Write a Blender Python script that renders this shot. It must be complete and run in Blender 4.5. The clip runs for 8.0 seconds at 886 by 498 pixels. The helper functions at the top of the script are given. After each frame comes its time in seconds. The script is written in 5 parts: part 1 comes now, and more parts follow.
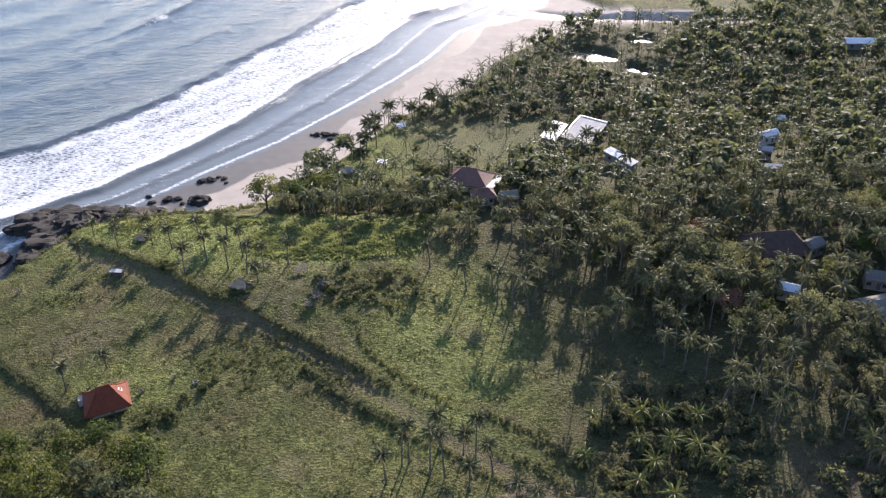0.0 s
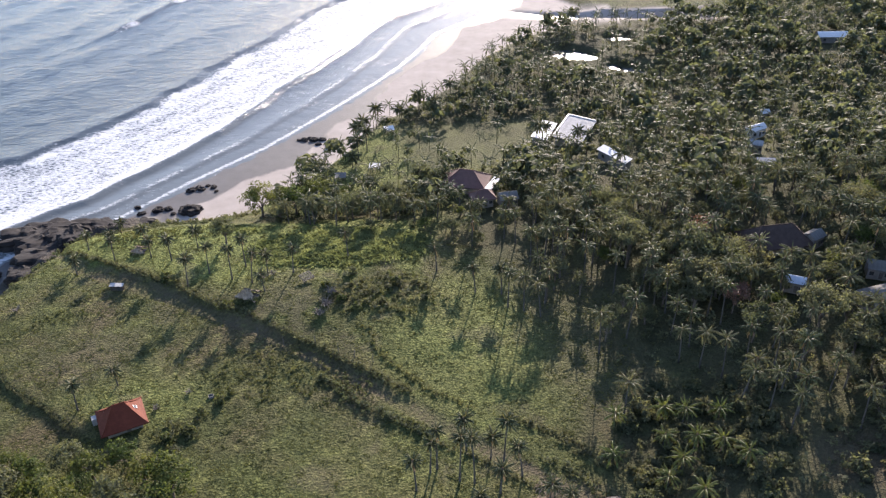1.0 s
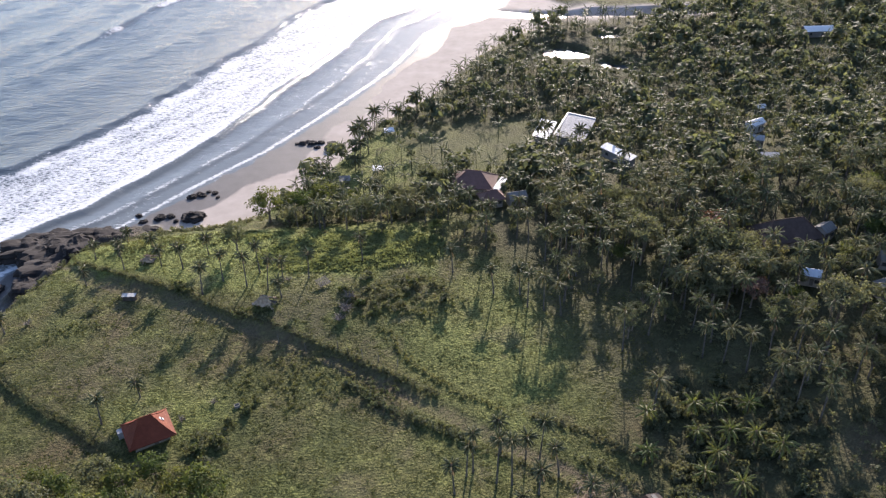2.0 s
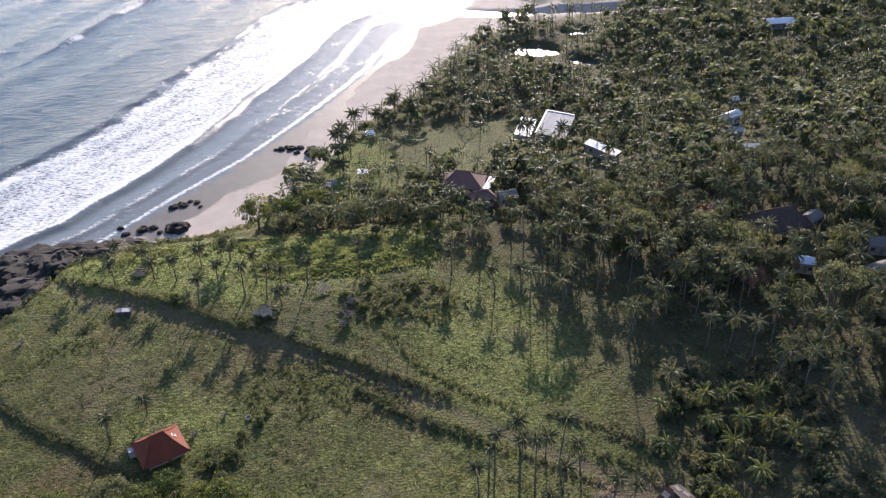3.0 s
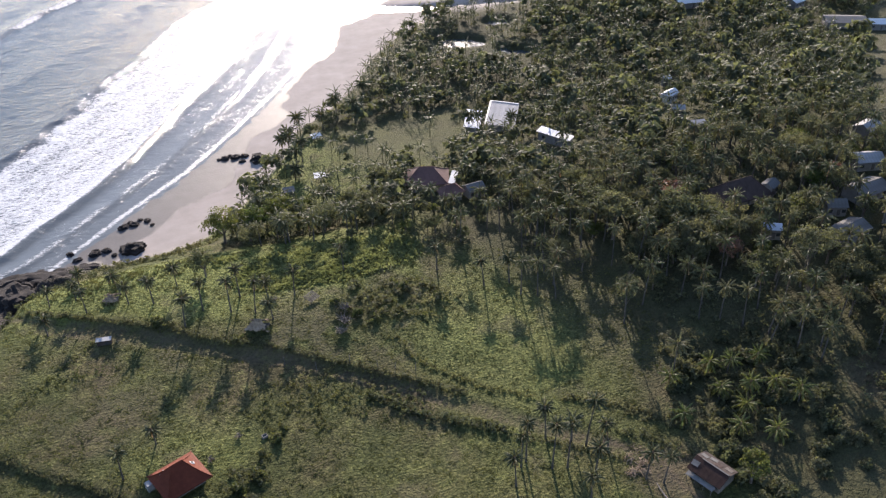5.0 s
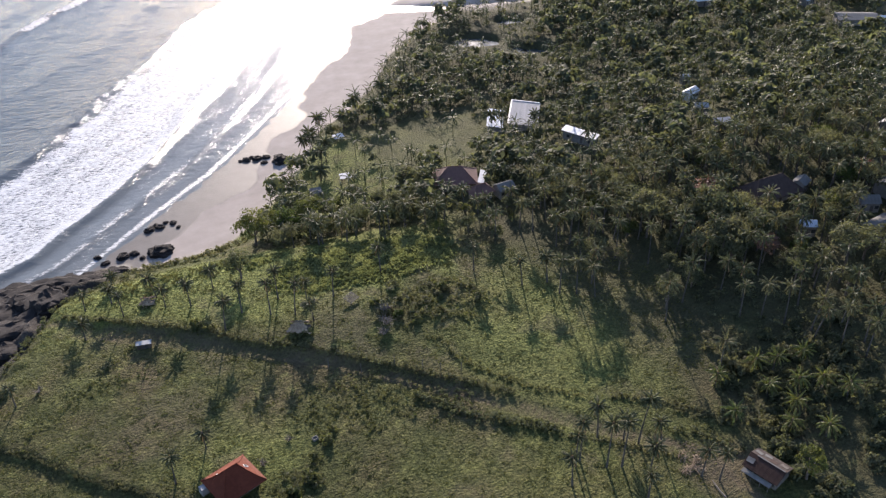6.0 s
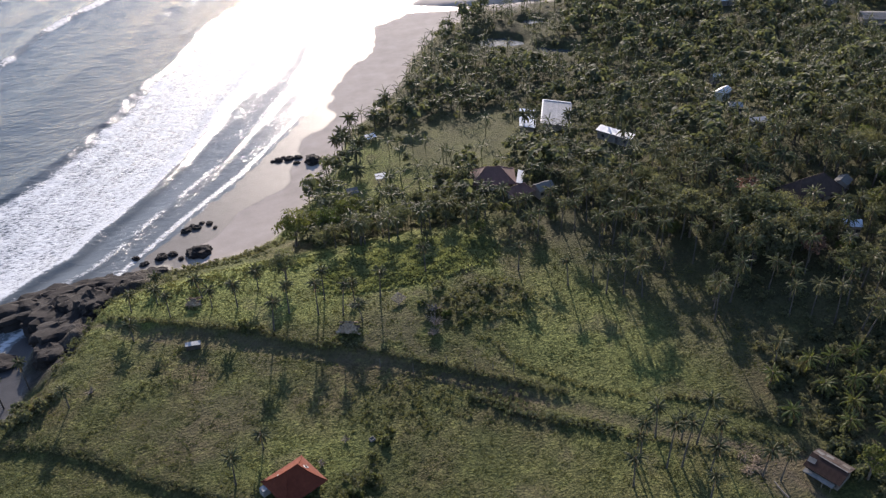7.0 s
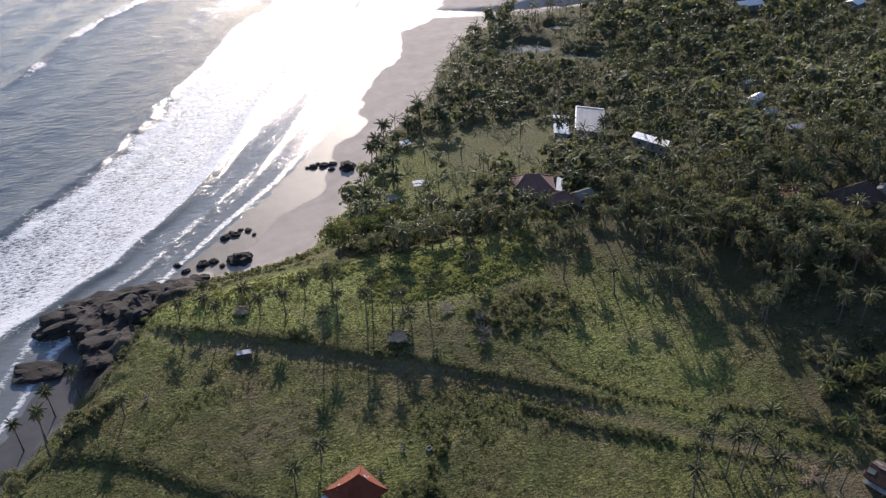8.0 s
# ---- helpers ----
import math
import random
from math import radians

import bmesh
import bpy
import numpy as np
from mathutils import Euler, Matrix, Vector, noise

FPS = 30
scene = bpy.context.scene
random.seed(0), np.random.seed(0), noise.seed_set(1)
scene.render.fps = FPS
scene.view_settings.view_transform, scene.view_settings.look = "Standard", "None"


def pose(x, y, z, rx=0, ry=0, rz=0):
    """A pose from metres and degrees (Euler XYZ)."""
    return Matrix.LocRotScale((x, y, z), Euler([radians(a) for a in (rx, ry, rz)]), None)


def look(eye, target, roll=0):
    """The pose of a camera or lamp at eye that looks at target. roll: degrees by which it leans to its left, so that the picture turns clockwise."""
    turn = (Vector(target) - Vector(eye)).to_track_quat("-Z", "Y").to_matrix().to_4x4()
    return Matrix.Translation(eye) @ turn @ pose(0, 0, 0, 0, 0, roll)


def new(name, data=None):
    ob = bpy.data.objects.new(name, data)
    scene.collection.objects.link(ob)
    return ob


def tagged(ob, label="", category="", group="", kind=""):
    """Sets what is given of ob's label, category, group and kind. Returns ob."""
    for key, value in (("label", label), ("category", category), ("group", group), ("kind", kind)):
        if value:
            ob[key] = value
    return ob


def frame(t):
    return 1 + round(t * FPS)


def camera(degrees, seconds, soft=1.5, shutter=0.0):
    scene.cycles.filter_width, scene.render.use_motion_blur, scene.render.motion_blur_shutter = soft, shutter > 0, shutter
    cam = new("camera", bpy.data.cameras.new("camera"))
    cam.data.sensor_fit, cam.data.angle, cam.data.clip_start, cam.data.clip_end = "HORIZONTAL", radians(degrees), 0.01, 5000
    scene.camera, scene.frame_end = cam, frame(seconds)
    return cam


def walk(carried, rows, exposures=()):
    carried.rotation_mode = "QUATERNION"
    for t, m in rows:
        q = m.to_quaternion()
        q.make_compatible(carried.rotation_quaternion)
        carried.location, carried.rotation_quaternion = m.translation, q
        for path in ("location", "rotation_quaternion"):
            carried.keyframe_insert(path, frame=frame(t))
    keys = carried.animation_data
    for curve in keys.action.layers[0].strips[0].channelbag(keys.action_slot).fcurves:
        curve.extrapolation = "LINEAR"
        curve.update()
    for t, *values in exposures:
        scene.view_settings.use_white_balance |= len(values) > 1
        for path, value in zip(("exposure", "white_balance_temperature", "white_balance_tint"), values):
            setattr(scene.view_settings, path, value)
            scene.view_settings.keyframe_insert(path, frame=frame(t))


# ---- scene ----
cam = camera(55.5, 8.0, 1.35)
METRES, EYE, TILT, LEAN, TURN = 100.0, 149.65, -33.0, 1.0, 0.0
ROWS = [
    (0.0, 0.0, 0.0, 0.0, 0.0, 0.0, -0.0),
    (0.5, -0.0626, 0.0047, 0.0061, -1.55, -0.03, 1.04),
    (1.0, -0.1275, 0.0103, 0.0125, -2.67, -0.07, 1.78),
    (1.5, -0.1894, 0.0172, 0.0183, -3.3, -0.12, 2.25),
    (3.0, -0.3722, 0.0405, 0.0404, -7.77, -0.48, 5.34),
    (3.5, -0.4373, 0.0528, 0.0485, -8.59, -0.59, 5.94),
    (4.0, -0.4939, 0.0646, 0.0557, -10.01, -0.76, 7.02),
    (4.5, -0.5505, 0.0763, 0.067, -13.38, -1.47, 9.05),
    (6.0, -0.7358, 0.131, 0.1037, -15.84, -2.0, 10.71),
    (6.5, -0.7928, 0.1488, 0.1158, -15.92, -2.03, 10.78),
    (7.0, -0.852, 0.1658, 0.129, -15.81, -2.03, 10.79),
    (7.5, -0.9102, 0.1809, 0.1479, -15.68, -2.0, 10.79),
    (8.0, -0.9599, 0.1873, 0.1724, -15.51, -1.93, 10.77),
]
walk(cam, [(t, pose(0, 0, EYE, TILT, LEAN, TURN) @ pose(METRES * x, METRES * y, METRES * z, 90 + pitch, roll, yaw)) for t, x, y, z, yaw, pitch, roll in ROWS],
     exposures=[(0.0, 1.68, 6480, 21), (1.5, 1.6, 6480, 21), (4.0, 1.42, 6480, 21), (6.0, 1.26, 6480, 21), (8.0, 1.0, 6400, 20)])

# ---- sky and sun ----
SUN_AZ, SUN_EL = 14.0, 19.5   # degrees from +y towards +x, and above the horizon
world = bpy.data.worlds.new("sky")
scene.world = world
world.use_nodes = True
wt = world.node_tree
sky = wt.nodes.new("ShaderNodeTexSky")
sky.sky_type, sky.sun_disc = "NISHITA", False
sky.sun_elevation, sky.sun_rotation = radians(SUN_EL), radians(SUN_AZ)
sky.air_density, sky.dust_density, sky.ozone_density = 0.9, 0.5, 1.9
wt.links.new(sky.outputs[0], wt.nodes["Background"].inputs[0])
wt.nodes["Background"].inputs[1].default_value = 0.145
sun = new("sun", bpy.data.lights.new("sun", "SUN"))
sun.data.energy, sun.data.angle, sun.data.color = 4.8, radians(0.53), (1.0, 0.91, 0.76)
az, el = radians(SUN_AZ), radians(SUN_EL)
sun.matrix_world = look((0, 0, 0), (-math.sin(az) * math.cos(el), -math.cos(az) * math.cos(el), -math.sin(el)))

# ---- materials ----


def material(name, rough=0.8, metal=0.0, spec=0.5):
    m = bpy.data.materials.new(name)
    m.use_nodes = True
    b = m.node_tree.nodes["Principled BSDF"]
    b.inputs["Roughness"].default_value, b.inputs["Metallic"].default_value = rough, metal
    b.inputs["Specular IOR Level"].default_value = spec
    return m, m.node_tree, b


def node(nt, kind, **values):
    n = nt.nodes.new("ShaderNode" + kind)
    for key, value in values.items():
        n.inputs[key.replace("_", " ")].default_value = value
    return n


def noise_at(nt, scale, detail=4.0, rough=0.6, space="Object"):
    co = nt.nodes.new("ShaderNodeTexCoord")
    n = node(nt, "TexNoise", Scale=scale, Detail=detail, Roughness=rough)
    nt.links.new(co.outputs[space], n.inputs["Vector"])
    return n.outputs["Fac"]


def ramp(nt, fac, stops):
    r = nt.nodes.new("ShaderNodeValToRGB")
    while len(r.color_ramp.elements) < len(stops):
        r.color_ramp.elements.new(0.5)
    for e, (at, c) in zip(r.color_ramp.elements, stops):
        e.position, e.color = at, (*c, 1) if len(c) == 3 else c
    nt.links.new(fac, r.inputs[0])
    return r.outputs[0]


def mixed(nt, fac, a, b, how="MIX"):
    m = nt.nodes.new("ShaderNodeMix")
    m.data_type, m.blend_type = "RGBA", how
    for value, slot in ((fac, m.inputs[0]), (a, m.inputs[6]), (b, m.inputs[7])):
        if isinstance(value, (int, float)):
            slot.default_value = value
        elif isinstance(value, tuple):
            slot.default_value = (*value, 1)
        else:
            nt.links.new(value, slot)
    return m.outputs[2]


def maths(nt, how, a, b=0.0, c=0.0):
    m = nt.nodes.new("ShaderNodeMath")
    m.operation = how
    for value, slot in zip((a, b, c), m.inputs):
        if isinstance(value, (int, float)):
            slot.default_value = value
        else:
            nt.links.new(value, slot)
    return m.outputs[0]


def attribute(nt, name):
    a = nt.nodes.new("ShaderNodeAttribute")
    a.attribute_name = name
    return a.outputs["Fac"]


def bumped(nt, b, height, strength, distance):
    n = node(nt, "Bump", Strength=strength, Distance=distance)
    nt.links.new(height, n.inputs["Height"])
    nt.links.new(n.outputs[0], b.inputs["Normal"])


def plain(name, dark, light, scale, rough=0.85, metal=0.0, bump=0.3, spec=0.4, vary=0.0, deep=0.1):
    m, nt, b = material(name, rough, metal, spec)
    fine = noise_at(nt, scale, 6, 0.65)
    big = noise_at(nt, scale * 0.17, 3, 0.5)
    c = ramp(nt, maths(nt, "MULTIPLY_ADD", fine, 0.6, maths(nt, "MULTIPLY", big, 0.4)), [(0.34, dark), (0.66, light)])
    if vary:
        info = nt.nodes.new("ShaderNodeObjectInfo")
        hsv = node(nt, "HueSaturation")
        nt.links.new(maths(nt, "MULTIPLY_ADD", info.outputs["Random"], vary, 1 - vary / 2), hsv.inputs["Value"])
        nt.links.new(maths(nt, "MULTIPLY_ADD", info.outputs["Random"], 0.05 * vary, 0.5 - 0.025 * vary), hsv.inputs["Hue"])
        nt.links.new(c, hsv.inputs["Color"])
        c = hsv.outputs[0]
    nt.links.new(c, b.inputs["Base Color"])
    if bump:
        bumped(nt, b, fine, bump, deep)
    return m


def leaf(name, dark, light, scale=0.6, rough=0.42, through_light=0.35, vary=0.5, spec=0.5, island=True):
    """Leaves: glossy on top, letting some light through."""
    m, nt, b = material(name, rough, 0, spec)
    c = ramp(nt, noise_at(nt, scale, 3, 0.5), [(0.3, dark), (0.7, light)])
    info = nt.nodes.new("ShaderNodeObjectInfo")
    geo = nt.nodes.new("ShaderNodeNewGeometry")
    hsv = node(nt, "HueSaturation")
    chance = maths(nt, "MULTIPLY_ADD", geo.outputs["Random Per Island"], 0.5, maths(nt, "MULTIPLY", info.outputs["Random"], 0.5)) if island else info.outputs["Random"]
    nt.links.new(maths(nt, "MULTIPLY_ADD", chance, 2 * vary, 1 - vary), hsv.inputs["Value"])
    nt.links.new(maths(nt, "MULTIPLY_ADD", info.outputs["Random"], -0.06, 0.53), hsv.inputs["Hue"])
    nt.links.new(c, hsv.inputs["Color"])
    nt.links.new(hsv.outputs[0], b.inputs["Base Color"])
    tr = nt.nodes.new("ShaderNodeBsdfTranslucent")
    nt.links.new(mixed(nt, 1.0, hsv.outputs[0], (1.35, 1.32, 0.85), "MULTIPLY"), tr.inputs[0])
    mix = node(nt, "MixShader", Fac=through_light)
    nt.links.new(b.outputs[0], mix.inputs[1])
    nt.links.new(tr.outputs[0], mix.inputs[2])
    nt.links.new(mix.outputs[0], nt.nodes["Material Output"].inputs[0])
    return m


def ground_material():
    m, nt, b = material("ground", 0.95, 0, 0.08)
    sand, wet, bare = attribute(nt, "sand"), attribute(nt, "wet"), attribute(nt, "bare")
    lush, rocky, litter = attribute(nt, "lush"), attribute(nt, "rocky"), attribute(nt, "litter")
    tuft, fine, patch, stand = noise_at(nt, 1.9, 7, 0.78), noise_at(nt, 6.0, 4, 0.65), noise_at(nt, 0.055, 5, 0.62), noise_at(nt, 0.22, 5, 0.66)
    co = nt.nodes.new("ShaderNodeTexCoord")
    bent = nt.nodes.new("ShaderNodeVectorMath")
    wobble = node(nt, "TexNoise", Scale=1.3, Detail=3.0)
    nt.links.new(co.outputs["Object"], wobble.inputs["Vector"])
    nt.links.new(co.outputs["Object"], bent.inputs[0])
    nt.links.new(wobble.outputs["Color"], bent.inputs[1])
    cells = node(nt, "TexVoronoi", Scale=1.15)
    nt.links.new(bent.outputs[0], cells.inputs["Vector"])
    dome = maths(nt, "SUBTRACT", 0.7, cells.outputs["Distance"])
    # domes tint the grass as well: shade between tussocks is partly in the colour
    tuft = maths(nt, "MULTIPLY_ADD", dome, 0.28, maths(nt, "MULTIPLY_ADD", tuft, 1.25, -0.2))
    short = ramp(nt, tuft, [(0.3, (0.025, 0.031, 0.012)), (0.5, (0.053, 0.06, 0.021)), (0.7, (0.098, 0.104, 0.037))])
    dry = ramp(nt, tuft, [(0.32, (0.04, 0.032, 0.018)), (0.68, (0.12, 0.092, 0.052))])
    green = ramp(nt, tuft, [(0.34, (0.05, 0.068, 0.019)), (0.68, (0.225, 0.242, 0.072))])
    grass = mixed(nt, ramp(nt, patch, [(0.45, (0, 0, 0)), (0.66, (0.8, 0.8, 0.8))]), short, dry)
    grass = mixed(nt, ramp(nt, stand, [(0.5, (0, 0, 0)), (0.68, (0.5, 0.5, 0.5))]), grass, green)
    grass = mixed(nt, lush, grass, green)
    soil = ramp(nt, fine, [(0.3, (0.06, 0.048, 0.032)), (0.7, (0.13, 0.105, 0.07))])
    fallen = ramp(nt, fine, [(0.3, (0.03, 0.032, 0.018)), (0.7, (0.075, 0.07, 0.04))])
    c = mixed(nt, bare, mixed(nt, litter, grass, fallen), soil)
    stone = ramp(nt, noise_at(nt, 0.5, 8, 0.7), [(0.3, (0.02, 0.018, 0.016)), (0.7, (0.085, 0.075, 0.065))])
    c = mixed(nt, rocky, c, stone)
    dry_sand = ramp(nt, noise_at(nt, 0.12, 6, 0.65), [(0.3, (0.235, 0.208, 0.185)), (0.7, (0.315, 0.28, 0.252))])
    wet_sand = ramp(nt, noise_at(nt, 0.2, 5, 0.6), [(0.3, (0.032, 0.032, 0.034)), (0.7, (0.05, 0.049, 0.051))])
    c = mixed(nt, sand, c, mixed(nt, wet, dry_sand, wet_sand))
    nt.links.new(c, b.inputs["Base Color"])
    soaked = maths(nt, "MULTIPLY", sand, wet)
    nt.links.new(maths(nt, "MULTIPLY_ADD", soaked, -0.42, 0.9), b.inputs["Roughness"])
    nt.links.new(maths(nt, "MULTIPLY_ADD", soaked, 0.04, 0.08), b.inputs["Specular IOR Level"])
    lie = nt.nodes.new("ShaderNodeMapping")
    lie.inputs["Scale"].default_value = (0.8, 1.0, 1.0)
    nt.links.new(co.outputs["Object"], lie.inputs["Vector"])
    hummock = node(nt, "TexNoise", Scale=1.5, Detail=2.0, Roughness=0.5, Distortion=0.2)
    nt.links.new(lie.outputs[0], hummock.inputs["Vector"])
    rough = maths(nt, "MULTIPLY_ADD", fine, 0.2, maths(nt, "MULTIPLY_ADD", ramp(nt, hummock.outputs["Fac"], [(0.44, (0, 0, 0)), (0.66, (1, 1, 1))]), 0.62, maths(nt, "MULTIPLY", tuft, 1.1)))
    bumped(nt, b, maths(nt, "MULTIPLY", rough, maths(nt, "MULTIPLY_ADD", sand, -0.95, 1.0)), 1.0, 0.36)
    return m


def water_material(name, deep=(0.03, 0.041, 0.049), rough=0.12, choppy=1.0, with_foam=True):
    m, nt, b = material(name, rough, 0, 0.27)
    b.inputs["IOR"].default_value = 1.33
    co = nt.nodes.new("ShaderNodeTexCoord")

    def drawn_out(turn, stretch, scale, detail, bend):
        """Noise drawn out along one direction, as wind and surf do."""
        lie = nt.nodes.new("ShaderNodeMapping")
        lie.inputs["Rotation"].default_value = (0, 0, radians(turn))
        lie.inputs["Scale"].default_value = (stretch, 1.0, 1.0)
        nt.links.new(co.outputs["Object"], lie.inputs["Vector"])
        n = node(nt, "TexNoise", Scale=scale, Detail=detail, Roughness=0.62, Distortion=bend)
        nt.links.new(lie.outputs[0], n.inputs["Vector"])
        return n.outputs["Fac"], lie.outputs[0]

    ripple, _ = drawn_out(-14, 0.4, 0.55, 6.0, 0.4)
    swell, _ = drawn_out(-30, 0.4, 0.12, 3.0, 0.2)
    c = mixed(nt, swell, deep, tuple(1.6 * v for v in deep))
    if with_foam:
        foam, lace, milky = attribute(nt, "foam"), attribute(nt, "lace"), attribute(nt, "milky")
        specks = noise_at(nt, 1.5, 6, 0.75)
        drift, along = drawn_out(-53, 0.45, 0.5, 5.0, 0.8)
        bent = nt.nodes.new("ShaderNodeVectorMath")
        bend = node(nt, "TexNoise", Scale=0.5, Detail=4.0, Roughness=0.6)
        nt.links.new(along, bend.inputs["Vector"])
        nt.links.new(along, bent.inputs[0])
        nt.links.new(bend.outputs["Color"], bent.inputs[1])
        holes = 0.0
        for scale, share in ((0.75, 1.0), (1.7, 0.6)):
            cells = node(nt, "TexVoronoi", Scale=scale)
            cells.feature = "DISTANCE_TO_EDGE"
            nt.links.new(bent.outputs[0], cells.inputs["Vector"])
            holes = maths(nt, "MULTIPLY_ADD", cells.outputs["Distance"], share, holes)
        holes = maths(nt, "MULTIPLY_ADD", maths(nt, "SUBTRACT", specks, 0.5), 0.9, holes)
        holes = maths(nt, "MULTIPLY_ADD", maths(nt, "SUBTRACT", drift, 0.5), 0.8, holes)
        full = maths(nt, "MAXIMUM", foam, maths(nt, "MULTIPLY", lace, 0.4))
        white = ramp(nt, maths(nt, "SUBTRACT", maths(nt, "MULTIPLY", full, 0.86), holes), [(0.12, (0, 0, 0)), (0.6, (1, 1, 1))])
        white = maths(nt, "MULTIPLY", white, ramp(nt, full, [(0.02, (0, 0, 0)), (0.12, (1, 1, 1))]))
        c = mixed(nt, milky, c, (0.1, 0.112, 0.115))
        c = mixed(nt, white, c, (0.44, 0.455, 0.465))
        nt.links.new(maths(nt, "MULTIPLY_ADD", white, 0.6, rough), b.inputs["Roughness"])
        calm = maths(nt, "MULTIPLY_ADD", milky, -0.6, 1.0)
        height = maths(nt, "MULTIPLY_ADD", white, 0.3, maths(nt, "MULTIPLY", maths(nt, "MULTIPLY_ADD", ripple, 1.5, maths(nt, "MULTIPLY", swell, 0.8)), calm))
    else:
        height = maths(nt, "MULTIPLY_ADD", ripple, 0.4, swell)
    nt.links.new(c, b.inputs["Base Color"])
    bumped(nt, b, height, 0.34 * choppy, 1.0)
    return m


M_GROUND = ground_material()
M_SEA = water_material("sea_water")
M_STILL = water_material("still_water", (0.03, 0.04, 0.04), 0.2, 0.5, False)
M_ROCK = plain("dark_rock", (0.008, 0.007, 0.007), (0.034, 0.029, 0.027), 0.9, 0.92, 0, 1.0, 0.2, 0.3, 0.6)
M_BARK = plain("palm_bark", (0.035, 0.03, 0.026), (0.09, 0.08, 0.068), 3.0, 0.9, 0, 0.6)
M_WOOD = plain("tree_bark", (0.05, 0.04, 0.03), (0.16, 0.13, 0.1), 2.5, 0.9, 0, 0.8)
M_PALM = leaf("palm_leaf", (0.05, 0.058, 0.031), (0.12, 0.124, 0.064), 0.5, 0.48, 0.4, 0.42, 0.16)
M_YOUNG = leaf("young_palm_leaf", (0.065, 0.08, 0.02), (0.14, 0.15, 0.045), 0.5, 0.5, 0.45, 0.3, 0.35)
M_TWIG = plain("dead_twig", (0.1, 0.085, 0.075), (0.24, 0.21, 0.19), 2.0, 0.9, 0, 0.2, 0.1)
M_DRY = leaf("dry_palm_leaf", (0.12, 0.09, 0.05), (0.24, 0.18, 0.1), 0.8, 0.7, 0.2, 0.3, 0.3)
M_LEAF = leaf("tree_leaf", (0.062, 0.07, 0.042), (0.124, 0.13, 0.076), 0.35, 0.62, 0.5, 0.3, 0.1)
M_BRIGHT = leaf("bright_leaf", (0.04, 0.056, 0.018), (0.1, 0.118, 0.038), 0.35, 0.6, 0.45, 0.35, 0.1)
M_SCRUB = leaf("scrub_leaf", (0.05, 0.062, 0.026), (0.118, 0.126, 0.052), 0.25, 0.65, 0.5, 0.4, 0.2)
M_RUST = leaf("reddish_leaf", (0.1, 0.055, 0.035), (0.19, 0.11, 0.07), 0.35, 0.5, 0.3, 0.4)
M_GRASS = leaf("grass_blade", (0.084, 0.108, 0.052), (0.178, 0.205, 0.104), 0.12, 0.8, 0.55, 0.3, 0.05)
M_TURF = leaf("turf_blade", (0.062, 0.07, 0.026), (0.145, 0.142, 0.056), 0.09, 0.8, 0.5, 0.4, 0.08)
M_TILE = plain("orange_roof_tile", (0.088, 0.02, 0.01), (0.145, 0.037, 0.018), 1.2, 0.75, 0, 0.4, 0.15)
M_REDTILE = plain("old_red_roof_tile", (0.08, 0.04, 0.032), (0.135, 0.07, 0.056), 0.8, 0.8, 0, 0.4)
M_BROWN = plain("brown_roof", (0.042, 0.03, 0.025), (0.08, 0.056, 0.047), 0.7, 0.9, 0, 0.4, 0.12)
M_WHITE = plain("white_paint", (0.4, 0.4, 0.39), (0.58, 0.58, 0.57), 0.7, 0.6, 0, 0.1)
M_TIN = plain("tin_sheet", (0.15, 0.15, 0.148), (0.33, 0.33, 0.325), 0.6, 0.75, 0.0, 0.15, 0.2)
M_GREYROOF = plain("grey_fibre_roof", (0.08, 0.077, 0.072), (0.165, 0.16, 0.15), 0.6, 0.85, 0, 0.2, 0.1)
M_OLDROOF = plain("rusty_sheet_roof", (0.03, 0.021, 0.017), (0.085, 0.07, 0.062), 0.5, 0.9, 0, 0.3, 0.1)
# roof slope turned from the sun: rust brown, with its shade in the colour
M_RUSTSHADE = plain("rust_brown_shaded_roof", (0.018, 0.011, 0.009), (0.045, 0.026, 0.021), 0.6, 0.85, 0, 0.3, 0.1)
M_BLUE = plain("pale_blue_sheet", (0.34, 0.39, 0.45), (0.48, 0.53, 0.6), 0.5, 0.5, 0, 0.1)
M_WALL = plain("plaster_wall", (0.14, 0.125, 0.108), (0.25, 0.225, 0.195), 0.8, 0.9, 0, 0.2)
M_TIMBER = plain("weathered_timber", (0.06, 0.052, 0.045), (0.16, 0.142, 0.125), 2.0, 0.9, 0, 0.5, 0.08)
M_THATCH = plain("old_thatch", (0.14, 0.1, 0.068), (0.34, 0.262, 0.185), 1.6, 0.95, 0, 0.9, 0.08)
M_DARK = plain("dark_opening", (0.012, 0.012, 0.012), (0.03, 0.03, 0.03), 1.0, 0.7, 0, 0.0)

# ---- plan of the land ----
SHORE = [(-900, -700), (-420, -80), (-220, 120), (-178, 180), (-160, 215), (-150, 240), (-130, 256), (-120, 262), (-97, 290), (-73, 316), (-50, 349),
         (-28, 383), (-14, 409), (2, 448), (32, 478), (42, 500), (52, 540), (84, 620), (170, 800), (340, 1200), (1000, 2800)]
FOOT = [(-860, -740), (-390, -120), (-206, 106), (-171, 163), (-154, 190), (-141, 210), (-134, 228), (-130, 242), (-119, 251), (-100, 256), (-80, 256),
        (-68, 259), (-57, 271), (-46, 287), (-35, 306), (-25, 330), (-9, 345), (7, 364), (27, 403), (49, 427), (72, 444), (92, 470), (76, 500),
        (78, 540), (112, 620), (198, 800), (370, 1200), (1030, 2800)]
RIVER = [(30, 480), (66, 465), (94, 456), (130, 452), (160, 451)]
